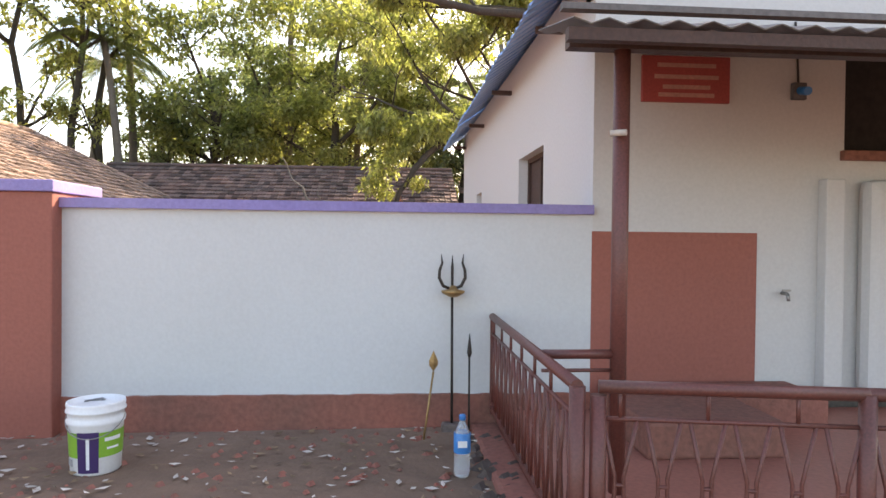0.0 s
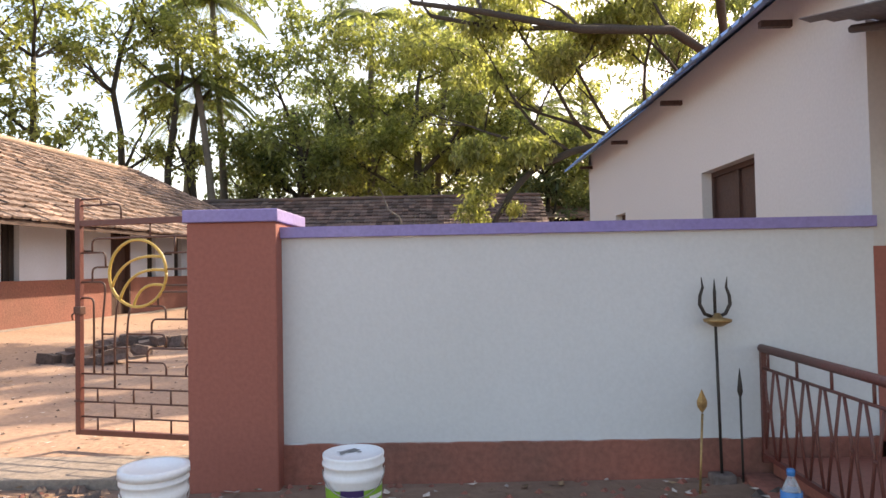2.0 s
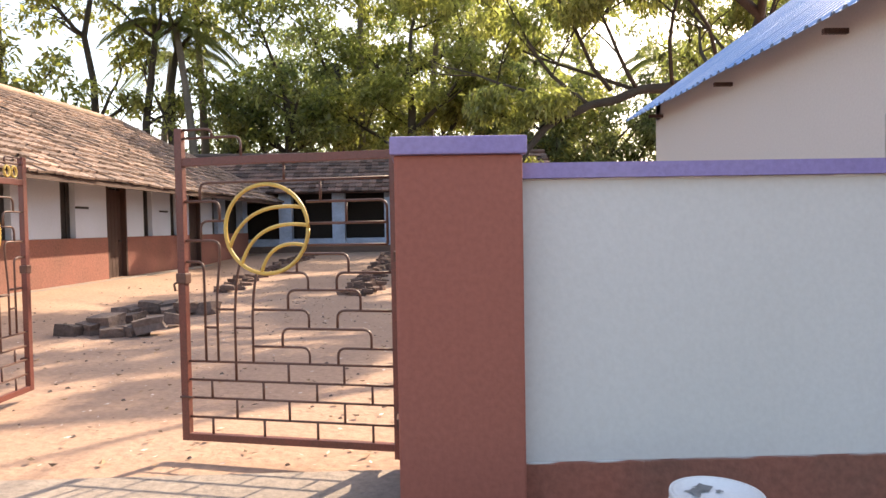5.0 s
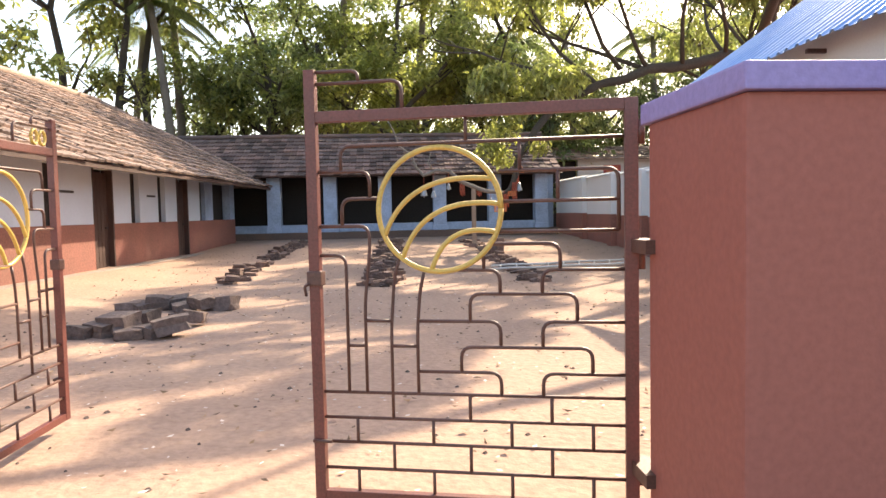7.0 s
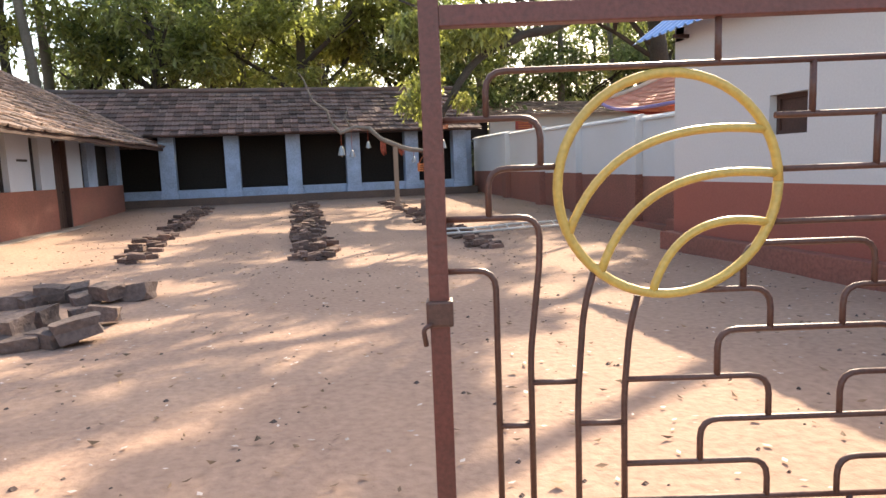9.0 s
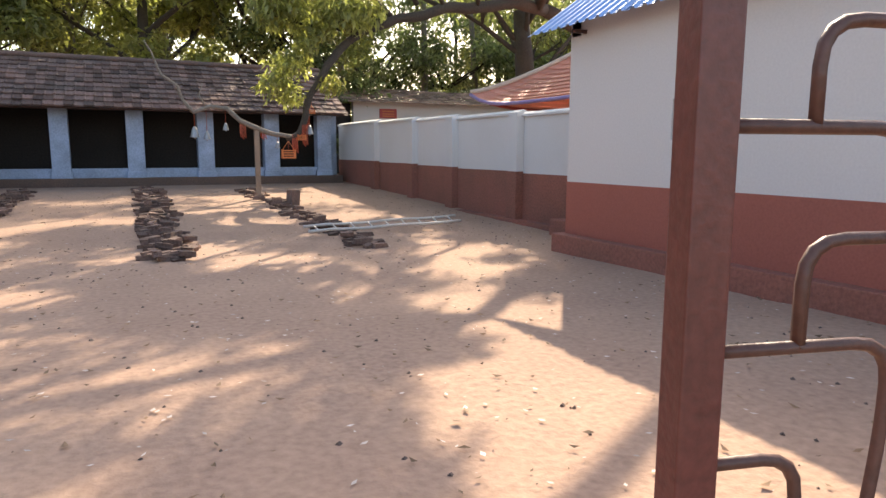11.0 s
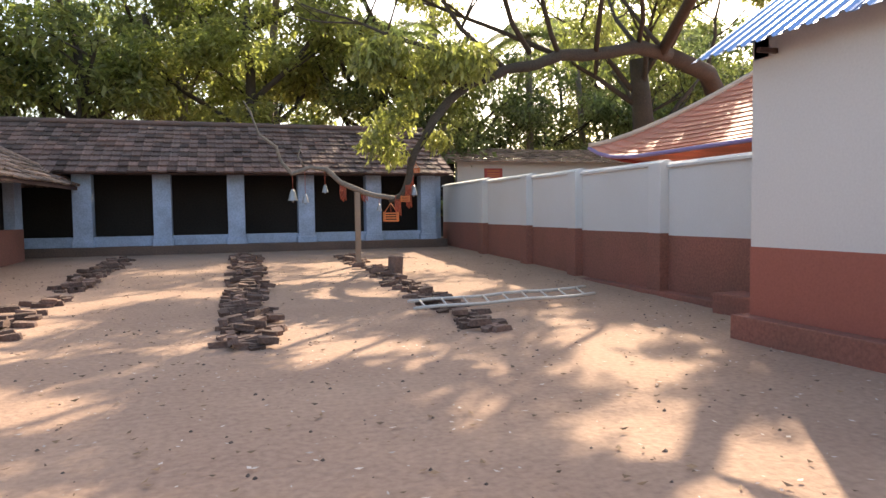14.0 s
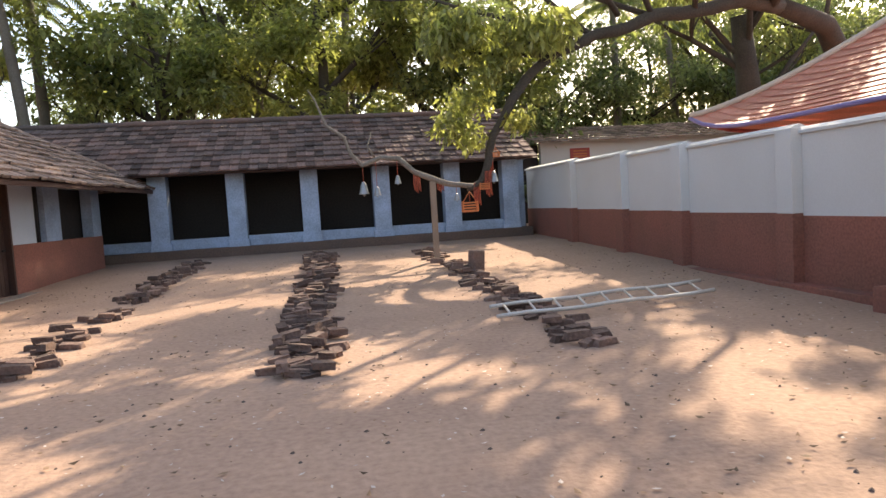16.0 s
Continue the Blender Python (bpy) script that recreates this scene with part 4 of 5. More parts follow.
# ---- compound wall on the east side ----
def east_wall():
    w = thing("wall_east", "long white compound wall with terracotta base and buttresses", "wall", kind="structure")
    ys = [12.41, 15.95, 18.74, 21.06, 23.9, 27.8]
    for k, (a, b) in enumerate(zip(ys, ys[1:])):
        top = 2.10 + 0.05 * k
        red = 1.0 + 0.035 * k
        part("plaster", box(2.55, 2.75, a, b, red, top), M_WHITE, w)
        part("base", box(2.538, 2.762, a, b, -0.1, red, 0.004), M_REDWORN, w, "terracotta painted base")
        bm = bmesh.new()
        vs = [bm.verts.new((x, y, z)) for y in (a, b) for x, z in ((2.5, top), (2.5, top + 0.04), (2.65, top + 0.10), (2.8, top + 0.04), (2.8, top))]
        bm.faces.new(vs[:5])
        bm.faces.new(vs[5:][::-1])
        for i in range(5):
            bm.faces.new((vs[i], vs[5 + i], vs[5 + (i + 1) % 5], vs[(i + 1) % 5]))
        bmesh.ops.recalc_face_normals(bm, faces=bm.faces)
        part("coping", bm, M_WHITE, w, "sloped white coping")
        if k:
            bt = part("buttress", box(2.38, 2.55, a - 0.16, a + 0.16, red, top + 0.03, 0.01), M_WHITE, w)
            part("buttress_base", box(2.37, 2.54, a - 0.17, a + 0.17, -0.1, red, 0.006), M_REDWORN, bt, "terracotta painted buttress base")
    part("footing", box(2.3, 2.55, 12.5, 27.0, -0.1, 0.10, 0.02), M_BASE, w, "earth-stained footing ledge")
    part("step_block", box(2.0, 2.5, 13.0, 14.1, -0.1, 0.28, 0.03), M_BASE, w, "low worn masonry block")


east_wall()


# ---- pavilion roof and shed beyond the east wall ----
def pavilion():
    p = thing("pavilion", "orange-tiled pavilion with upswept cream roof corners behind the wall", "pavilion", kind="structure")
    cx, cy, hx, ez, rz = 10.35, 17.6, 5.2, 2.72, 6.6
    N = 26

    def surf(s, side):
        # height and half width up the concave slope
        k = 1 - s
        return hx * k, ez + (rz - ez) * (s ** 1.2)

    for side in range(4):
        R = Matrix.Translation((cx, cy, 0)) @ Matrix.Rotation(side * math.pi / 2, 4, "Z")
        V, F = [], []
        for j in range(N):
            for (s, dz) in ((j / N, 0.035), ((j + 1) / N + 0.01, 0.0)):
                hw, z = surf(min(s, 0.999), side)
                n = 14
                for i in range(n + 1):
                    u = -1 + 2 * i / n
                    lift = 0.42 * abs(u) ** 6 * (1 - s) ** 3
                    V.append((hw * u, -hw, z + dz + lift))
            b = j * 30
            F += [(b + i, b + i + 1, b + 15 + i + 1, b + 15 + i) for i in range(14)]
        me = bpy.data.meshes.new("tile_slope")
        me.from_pydata([R @ Vector(v) for v in V], [], F)
        me.materials.append(M_ORANGE)
        ob = share("tile_slope", me, p, Matrix.Identity(4))
        ob["label"] = "rows of orange clay tiles"
        pts = []
        for j in range(N + 1):
            hw, z = surf(min(j / N, 0.999), side)
            pts.append(R @ Vector((hw, -hw, z + 0.07 + 0.42 * (1 - j / N) ** 3)))
        part("hip_ridge", tube(pts, 0.07, 8), M_CREAM, p, "cream mortar hip ridge")
        part("eave_trim", tube([R @ Vector((hx * u, -hx, ez + 0.0 + 0.42 * abs(u) ** 6)) for u in (-1 + 2 * i / 20 for i in range(21))], 0.05, 8), M_PURPLE if side % 2 else M_SIGN, p)
        for i in range(3):
            x = -3.6 + 3.6 * i
            part("pier", box(x - 0.2, x + 0.2, -4.2, -3.8, -0.1, 2.6, 0.02, R), M_WHITE, p)
    s = thing("long_shed", "long white shed with red lintel board and low clay tile roof", "shed", kind="structure")
    part("wall", box(5.2, 22, 34, 34.25, 0, 3.75), M_HOUSE, s)
    # Sheet coloured near-black as the shade in the gap beside the shed.
    part("gap_shade_panel", box(3.6, 5.2, 34.4, 34.5, 0, 3.6), M_DARK, s)
    part("end_post", box(3.5, 3.62, 33.9, 34.1, 0, 3.7), M_WOOD, s)
    M = slope_pose((3.2, 33.4, 3.6), (1, 0, 0), (0, 2.6, 0.85))
    tile_roof(s, M, 19, 2.7, 0.3, 0.33, M_TILELIGHT, M_TILELIGHTS, lambda x, y: False, None, "pale weathered clay tiles")
    g = thing("red_notice_board", "small red notice board on the shed wall", "sign")
    part("board", box(6.45, 7.3, 33.95, 34.0, 2.95, 3.38, 0.01), M_SIGN, g)
    for z in (3.24, 3.12, 3.02):
        part("lettering", box(6.58, 7.17, 33.94, 33.948, z, z + 0.05), M_OFFER, g, "faded orange lettering")


pavilion()


# ---- stacked laterite bricks on the yard ----
def brick_mesh(name, sx, sy, sz, material, seed):
    r = random.Random(seed)
    bm = box(-sx / 2, sx / 2, -sy / 2, sy / 2, 0, sz)
    bmesh.ops.subdivide_edges(bm, edges=bm.edges[:], cuts=1)
    for v in bm.verts:
        v.co += Vector((r.uniform(-1, 1) * sx, r.uniform(-1, 1) * sy, r.uniform(-1, 1) * sz)) * 0.07
        if abs(v.co.x) > sx * 0.4 and abs(v.co.y) > sy * 0.4:
            v.co.x *= 0.92
            v.co.y *= 0.92
    me = bpy.data.meshes.new(name)
    bm.to_mesh(me)
    bm.free()
    me.materials.append(material)
    return me


BRICKS = [brick_mesh("brick", 0.17 + 0.035 * k, 0.11 + 0.012 * (k % 3), 0.055 + 0.008 * k, M_BRICK, k) for k in range(4)]
STONES = [brick_mesh("stone", 0.28 + 0.05 * k, 0.21 + 0.025 * k, 0.13 + 0.018 * k, M_ROCK, 20 + k) for k in range(4)]


def brick_row(label, p, q, n, width, layers, seed, skip=()):
    r = random.Random(seed)
    row = thing("brick_row", label, "brick row", "rows of old bricks")
    for i in range(n):
        t = i / (n - 1)
        if any(a < t < b for a, b in skip):
            continue
        for c in range(width):
            for z in range(1 + (r.random() < layers)):
                x = p[0] + (q[0] - p[0]) * t + (c - (width - 1) / 2) * (0.22 if width < 3 else 0.165) + r.uniform(-0.17, 0.17)
                y = p[1] + (q[1] - p[1]) * t + r.uniform(-0.08, 0.08)
                share("brick", r.choice(BRICKS), row, pose(x, y, ground_h(x, y) - 0.012 + 0.07 * z, r.uniform(-9, 9), r.uniform(-9, 9), r.gauss(0, 16) + (90 if r.random() < 0.15 else 0)))


brick_row("double row of dark old laterite bricks on sandy soil", (-4.1, 13.85), (-3.85, 25.4), 62, 3, 0.42, 1)
brick_row("broken line of old laterite bricks on sandy soil", (-6.95, 14.9), (-6.9, 25.0), 54, 2, 0.40, 2, ((0.22, 0.27), (0.36, 0.42)))
brick_row("scattered row of flat old bricks beside the ladder", (-1.25, 13.9), (-1.35, 24.2), 50, 2, 0.28, 3, ((0.5, 0.55),))
upr = tagged(part("upright_stone", box(-0.12, 0.12, -0.12, 0.12, 0, 0.42, 0.04, pose(-1.05, 19.9, 0.14, 2, 3, 20)), M_BRICK), "dark stone block standing upright among bricks", "stone")
heap = thing("stone_heap", "loose heap of grey-brown laterite stones on the yard", "stone heap")
hr = random.Random(9)
for cx, cy, dx, n in ((-6.75, 9.75, 0.52, 6), (-6.5, 10.5, 0.30, 3), (-6.85, 11.6, 0.62, 7)):
    for i in range(n):
        x = cx + dx * (2 * i / (n - 1) - 1) + hr.uniform(-0.06, 0.06)
        y = cy + hr.uniform(-0.22, 0.22)
        share("stone", hr.choice(STONES), heap, pose(x, y, ground_h(x, y) - 0.02 + (0.07 if i % 3 == 2 else 0), hr.uniform(-10, 10), hr.uniform(-10, 10), hr.uniform(-40, 40)))


# ---- ladder lying on the ground ----
def ladder():
    l = thing("ladder", "pale bamboo ladder lying on the sandy ground", "ladder")
    a0, a1, b0, b1 = Vector((-1.84, 15.86, 0.14)), Vector((1.28, 16.26, 0.17)), Vector((-1.93, 15.2, 0.13)), Vector((0.98, 15.45, 0.16))
    for p, q in ((a0, a1), (b0, b1)):
        part("rail", tube([p.lerp(q, i / 8) + Vector((0, 0, 0.01 * math.sin(i * 1.7))) for i in range(9)], 0.024, 8), M_LADDER, l)
    for i in range(9):
        t = 0.06 + 0.11 * i
        part("rung", tube([a0.lerp(a1, t), b0.lerp(b1, t)], 0.015, 8), M_LADDER, l)


ladder()


# ---- trees ----
def leaf_cloud(centres, count, size, spread, seed, droop=0.3):
    """Many small bent leaves scattered in clumps round the centres; returns vertices and faces."""
    r = np.random.default_rng(seed)
    C = np.array([c[:3] for c in centres])
    R = np.array([c[3] for c in centres])
    k = r.choice(len(C), count, p=R ** 2 / (R ** 2).sum())
    d = r.normal(size=(count, 3))
    d /= np.linalg.norm(d, axis=1)[:, None]
    rad = R[k] * (r.random(count) ** 0.45 + np.abs(r.normal(0, 0.10, count)))
    P = C[k] + d * rad[:, None] * np.array([1, 1, spread])
    az = r.random(count) * 2 * np.pi
    tilt = r.normal(-droop, 0.5, count)
    ax = np.stack([np.cos(az) * np.cos(tilt), np.sin(az) * np.cos(tilt), np.sin(tilt)], 1)
    sd = np.stack([-np.sin(az), np.cos(az), r.normal(0, 0.5, count)], 1)
    s = size * (0.6 + 0.8 * r.random(count))[:, None]
    V = np.stack([P, P + ax * s * 0.5 + sd * s * 0.2, P + ax * s - np.array([0, 0, 0.15]) * s, P + ax * s * 0.5 - sd * s * 0.2], 1).reshape(-1, 3)
    F = np.arange(count * 4).reshape(-1, 4)
    return V, F


def leaves_mesh(name, V, F, material):
    me = bpy.data.meshes.new(name)
    me.from_pydata(V.tolist(), [], F.tolist())
    me.materials.append(material)
    return me


def limb(bm, p, d, length, r0, depth, rnd, tips, steps=5):
    pts, rad = [p.copy()], [r0]
    for i in range(steps):
        d = (d + Vector((rnd.uniform(-1, 1), rnd.uniform(-1, 1), rnd.uniform(-0.3, 0.7))) * 0.22).normalized()
        p = p + d * (length / steps)
        pts.append(p.copy())
        rad.append(r0 * (1 - 0.55 * (i + 1) / steps))
    add_tube(bm, pts, rad, 7 if depth else 5)
    tips.append(p.copy())
    if depth:
        for k in range(3 if depth > 1 else 2):
            a = rnd.uniform(0, 2 * math.pi)
            nd = (d * 0.6 + Vector((math.cos(a), math.sin(a), rnd.uniform(0.0, 0.7)))).normalized()
            limb(bm, pts[rnd.randint(2, steps)], nd, length * rnd.uniform(0.5, 0.75), r0 * 0.42, depth - 1, rnd, tips, 4)


def tree(label, seed, height, trunk, crown, count, size, leaf, lean=(0, 0), bark=None, low=0.35):
    rnd = random.Random(seed)
    t = thing("tree", label, "tree", "trees behind the buildings")
    bm = bmesh.new()
    tips = []
    d = Vector((lean[0], lean[1], 1)).normalized()
    pts = [d * (height * 0.62 * i / 6) + Vector((rnd.uniform(-0.15, 0.15), rnd.uniform(-0.15, 0.15), 0)) * i * 0.4 for i in range(7)]
    add_tube(bm, pts, [trunk * (1.25 if i == 0 else 1 - 0.09 * i) for i in range(7)], 9)
    for i in range(9):
        a = rnd.uniform(0, 2 * math.pi)
        b = pts[rnd.randint(2, 6)]
        limb(bm, b, Vector((math.cos(a), math.sin(a), rnd.uniform(0.3, 1.1))).normalized(), crown * rnd.uniform(0.7, 1.15), trunk * 0.4, 1, rnd, tips)
    part("trunk", bm, bark or M_BARK, t)
    cs = [(p.x, p.y, p.z, crown * rnd.uniform(0.12, 0.30)) for p in tips]
    for i in range(30):
        a, q = rnd.uniform(0, 2 * math.pi), rnd.uniform(0.2, 1)
        z = height * rnd.uniform(low, 1.0)
        w = crown * math.sqrt(max(0.1, 1 - ((z / height - 0.66) / 0.45) ** 2))
        cs.append((d.x * z + math.cos(a) * w * q, d.y * z + math.sin(a) * w * q, z, crown * rnd.uniform(0.09, 0.26)))
    V, F = leaf_cloud(cs, count, size, 0.75, seed)
    share("crown", leaves_mesh("crown", V, F, leaf), t, Matrix.Identity(4))
    return t


def palm(seed, height, lean):
    rnd = random.Random(seed)
    t = thing("palm_tree", "tall coconut palm with drooping fronds", "palm tree", "palms")
    pts = [Vector((lean * (i / 8) ** 2, 0, height * i / 8)) for i in range(9)]
    part("trunk", tube(pts, [0.24 - 0.012 * i for i in range(9)], 9), M_BARKPALE, t)
    for k in range(16):
        a = 2 * math.pi * k / 16 + rnd.uniform(-0.2, 0.2)
        up0 = rnd.uniform(-0.3, 1.0)
        L = rnd.uniform(3.2, 4.4)
        out = Vector((math.cos(a), math.sin(a), 0))
        spine = []
        for i in range(11):
            s = i / 10
            spine.append(pts[-1] + out * (L * s * (1 - 0.15 * s)) + Vector((0, 0, L * (up0 * s * 0.8 - (0.55 + 0.4 * up0) * s * s))))
        bm = bmesh.new()
        add_tube(bm, spine, [0.035 - 0.003 * i for i in range(11)], 5)
        sidev = out.cross(Vector((0, 0, 1)))
        for i in range(1, 44):
            s = i / 44
            f = s * 10
            c = spine[int(f)].lerp(spine[min(10, int(f) + 1)], f - int(f))
            w = 0.75 * math.sin(math.pi * (0.12 + 0.85 * s))
            for sg in (-1, 1):
                tip = c + sidev * sg * w * 0.75 + out * 0.3 * w + Vector((0, 0, -0.65 * w))
                bm.faces.new([bm.verts.new(v) for v in (c, c + out * 0.05 + (tip - c) * 0.4, tip, c - out * 0.03 + (tip - c) * 0.4)])
        part("frond", bm, M_PALM, t)
    return t


def bush(label, seed, r, count, leaf, size=0.16):
    rnd = random.Random(seed)
    t = thing("bush", label, "bush", "bushes")
    bm = bmesh.new()
    cs = []
    for i in range(9):
        a = rnd.uniform(0, 6.28)
        q = Vector((math.cos(a) * r * rnd.uniform(0.2, 0.8), math.sin(a) * r * rnd.uniform(0.2, 0.8), r * rnd.uniform(0.5, 1.7)))
        add_tube(bm, [(0, 0, 0), q * 0.5 + Vector((0, 0, 0.2)), q], [0.05, 0.035, 0.012], 5)
        cs.append((q.x, q.y, q.z, r * rnd.uniform(0.35, 0.6)))
    part("stems", bm, M_BARK, t)
    V, F = leaf_cloud(cs, count, size, 0.8, seed)
    share("foliage", leaves_mesh("foliage", V, F, leaf), t, Matrix.Identity(4))
    return t


def plant(kinds, places):
    used = set()
    for k, x, y, turn, s in places:
        m = pose(x, y, ground_h(x, y) - 0.05, 0, 0, turn)
        if k not in used:
            used.add(k)
            kinds[k].matrix_basis = m
        else:
            copy_thing(kinds[k], m)


KINDS = {
    "a": tree("tall broad-leaved tree with open sunlit green crown", 11, 15, 0.28, 4.2, 9000, 0.34, M_LEAF),
    "b": tree("tall dark green tree with dense crown", 12, 17, 0.32, 4.4, 10000, 0.36, M_LEAFDARK, low=0.2),
    "c": tree("slender tree with thin yellow-green crown", 13, 16, 0.2, 3.0, 4200, 0.32, M_LEAFLIGHT, (0.06, 0.0)),
    "d": tree("spreading mango tree with yellow-green leaf clusters", 14, 13.5, 0.35, 5.4, 20000, 0.30, M_LEAFLIGHT, low=0.22),
    "e": tree("dark bushy tree behind the buildings", 15, 9, 0.2, 3.6, 8000, 0.30, M_LEAFDARK, low=0.1),
    "g": bush("golden-leaved shrub beyond the wall", 16, 1.8, 1500, M_LEAFGOLD, 0.3),
    "h": bush("bright green shrub behind the building", 17, 2.2, 3200, M_LEAFLIGHT, 0.26),
    "s": tree("slender dark-trunked tree with thin high foliage", 21, 19, 0.24, 2.6, 2600, 0.34, M_LEAFLIGHT, (-0.05, 0.0), low=0.5),
    "p": palm(18, 15.5, 1.2),
    "q": palm(19, 10.5, -0.8),
}
plant(KINDS, [
    ("d", -3.2, 35, 0, 1), ("d", 2.6, 36.5, 120, 1), ("a", -9.5, 35.5, 40, 1), ("b", -7.5, 41, 10, 1), 
    ("h", -9, 33.8, 0, 1), ("e", -13, 37.5, 130, 1), ("e", 3.5, 35, 200, 1), ("e", 8, 39, 20, 1), ("e", 13, 41, 150, 1), ("e", 18, 40, 250, 1),
    ("p", -2.5, 39, 0, 1), ("p", 7.5, 42.5, 140, 1), ("q", 11.5, 40, 60, 1), ("q", -17, 38, 200, 1), ("p", -14, 36.5, 260, 1), ("q", 16, 42, 20, 1), ("q", 4.5, 40, 320, 1),
    ("c", -19, 27, 0, 1), ("c", -21.5, 25, 140, 1), ("c", -23, 21, 280, 1),
    ("h", -18, 31, 0, 1), ("h", -16, 27.5, 90, 1), ("h", -21, 30, 160, 1), ("h", -13.5, 33.5, 230, 1), ("h", -19, 23, 300, 1),
    ("c", 16, 46, 10, 1), ("a", 24, 44, 10, 1), ("e", 24, 36, 10, 1),
    ("s", -20.5, 27, 0, 1), ("s", -17.8, 33, 70, 1), ("s", -15.8, 33, 160, 1), ("s", -14.9, 33.8, 250, 1), ("q", -13.5, 33.5, 20, 1), ("p", -6.0, 37, 90, 1),
    ("e", 17, 31, 115, 1), ("a", 20, 36, 215, 1), ("b", 20, 46, 95, 1), ("h", 5.0, 36.5, 40, 1), ("h", 12.5, 36.5, 140, 1),
    ("g", 7.6, 36.8, 0, 1), ("g", 10.2, 37.4, 90, 1),
    ("b", -11, 52, 110, 1), ("b", -1, 54, 60, 1), ("a", 9, 53, 300, 1), ("a", -5, 45, 75, 1),
])


# ---- old mango limb that reaches over the yard, with its tree beyond the east wall ----
def gnarled(pts, radii, amount):
    """The path with three times the points, knotted and bent a little."""
    out, rr = [], []
    for k in range(len(pts) - 1):
        a, b = Vector(pts[k]), Vector(pts[k + 1])
        for i in range(3):
            t = i / 3
            p = a.lerp(b, t)
            off = noise.noise_vector(p * 1.9) * amount if k or i else Vector()
            out.append(p + off)
            rr.append((radii[k] * (1 - t) + radii[k + 1] * t) * (1 + 0.16 * noise.noise(p * 3.1)))
    return out + [Vector(pts[-1])], rr + [radii[-1]]


def yard_tree():
    rnd = random.Random(33)
    t = thing("mango_tree", "old mango tree with long drooping limb over the yard", "tree")
    bm = bmesh.new()
    tips = []
    add_tube(bm, [(13.6, 26.6, -0.1), (13.2, 26.4, 2.5), (12.6, 26.0, 4.4), (10.8, 25.0, 5.9), (8.4, 23.8, 6.1)], [0.50, 0.44, 0.38, 0.30, 0.22], 12)
    part("trunk", bm, M_BARK, t)
    bm = bmesh.new()
    main = [(8.4, 23.8, 6.1), (6.9, 23.1, 6.05), (5.3, 22.7, 5.65), (4.1, 22.5, 5.5), (3.4, 22.4, 5.2), (2.5, 22.3, 5.0), (1.6, 22.2, 4.65), (0.85, 22.1, 4.1), (0.35, 22.0, 3.4), (0.0, 22.0, 2.85), (-0.1, 22.0, 2.35), (-0.35, 22.0, 1.9), (-0.65, 22.0, 1.72)]
    add_tube(bm, *gnarled(main, [0.22, 0.19, 0.165, 0.15, 0.14, 0.13, 0.12, 0.11, 0.10, 0.09, 0.085, 0.07, 0.05], 0.07), 10)
    part("drooping_limb", bm, M_BARK, t)
    bm = bmesh.new()
    thin = [(-0.5, 22.0, 1.8), (-0.95, 21.98, 1.85), (-1.42, 21.95, 2.0), (-1.8, 21.95, 2.15), (-2.1, 22.0, 2.45), (-2.5, 22.0, 2.5), (-2.9, 22.0, 2.36), (-3.1, 22.0, 2.6), (-3.2, 22.0, 2.95), (-3.55, 22.0, 3.2), (-3.75, 22.0, 3.7), (-3.9, 22.0, 3.95)]
    add_tube(bm, *gnarled(thin, [0.05, 0.06, 0.065, 0.06, 0.055, 0.05, 0.05, 0.04, 0.035, 0.03, 0.022, 0.012], 0.05), 8)
    add_tube(bm, [(-2.6, 22, 2.48), (-2.75, 22, 2.75), (-2.65, 22, 3.05)], [0.03, 0.02, 0.008], 6)
    part("thin_branch", bm, M_BARKPALE, t)
    bm = bmesh.new()
    cs = []
    for p, d, n in (((2.5, 22.3, 5.0), (-0.9, -0.1, 0.55), 3.8), ((4.1, 22.5, 5.5), (-0.6, -0.5, 0.8), 3.8), ((1.6, 22.2, 4.65), (-0.9, 0.1, -0.15), 1.5), ((5.3, 22.7, 5.65), (-0.3, -0.8, 0.6), 4.4),
                    ((6.9, 23.1, 6.05), (0.1, 0.6, 0.9), 4.0), ((8.4, 23.8, 6.1), (0.2, -0.7, 0.8), 4.4), ((4.1, 22.5, 5.5), (-0.9, 0.3, 0.5), 4.4), ((6.9, 23.1, 6.05), (-0.5, -0.9, 0.5), 5.0), ((10.8, 25.0, 5.9), (0.3, 0.2, 0.9), 3.6),
                    ((2.0, 22.2, 4.9), (-1.0, 0.15, 0.35), 3.6), ((3.2, 22.4, 5.5), (-1.0, -0.35, 0.7), 5.0), ((8.4, 23.8, 6.1), (-0.4, 0.3, 1.0), 4.2)):
        limb(bm, Vector(p), Vector(d).normalized(), n, 0.075, 2, rnd, tips)
    # Overhead spines added mostly out of view, to cast branch shade on the yard.
    for spine, r0 in (([(8.0, 23.5, 6.1), (7.0, 20.4, 7.2), (4.6, 18.2, 7.6), (2.0, 17.4, 7.4), (-0.6, 17.3, 7.9), (-2.4, 17.6, 8.3)], 0.17), ([(7.0, 20.4, 7.2), (5.2, 16.4, 7.8), (2.6, 14.9, 7.6), (0.4, 14.7, 8.1)], 0.13),
                      ([(4.6, 18.2, 7.6), (3.0, 20.0, 8.4), (0.2, 20.6, 8.6), (-2.0, 20.4, 9.0)], 0.10)):
        add_tube(bm, spine, [r0 * (1 - 0.13 * i) for i in range(len(spine))], 8)
        for q in spine[2:]:
            limb(bm, Vector(q), Vector((rnd.uniform(-1, 0.2), rnd.uniform(-0.5, 0.8), 0.5)).normalized(), 2.0, 0.05, 1, rnd, tips)
    part("upper_and_shade_branchwork", bm, M_BARK, t)
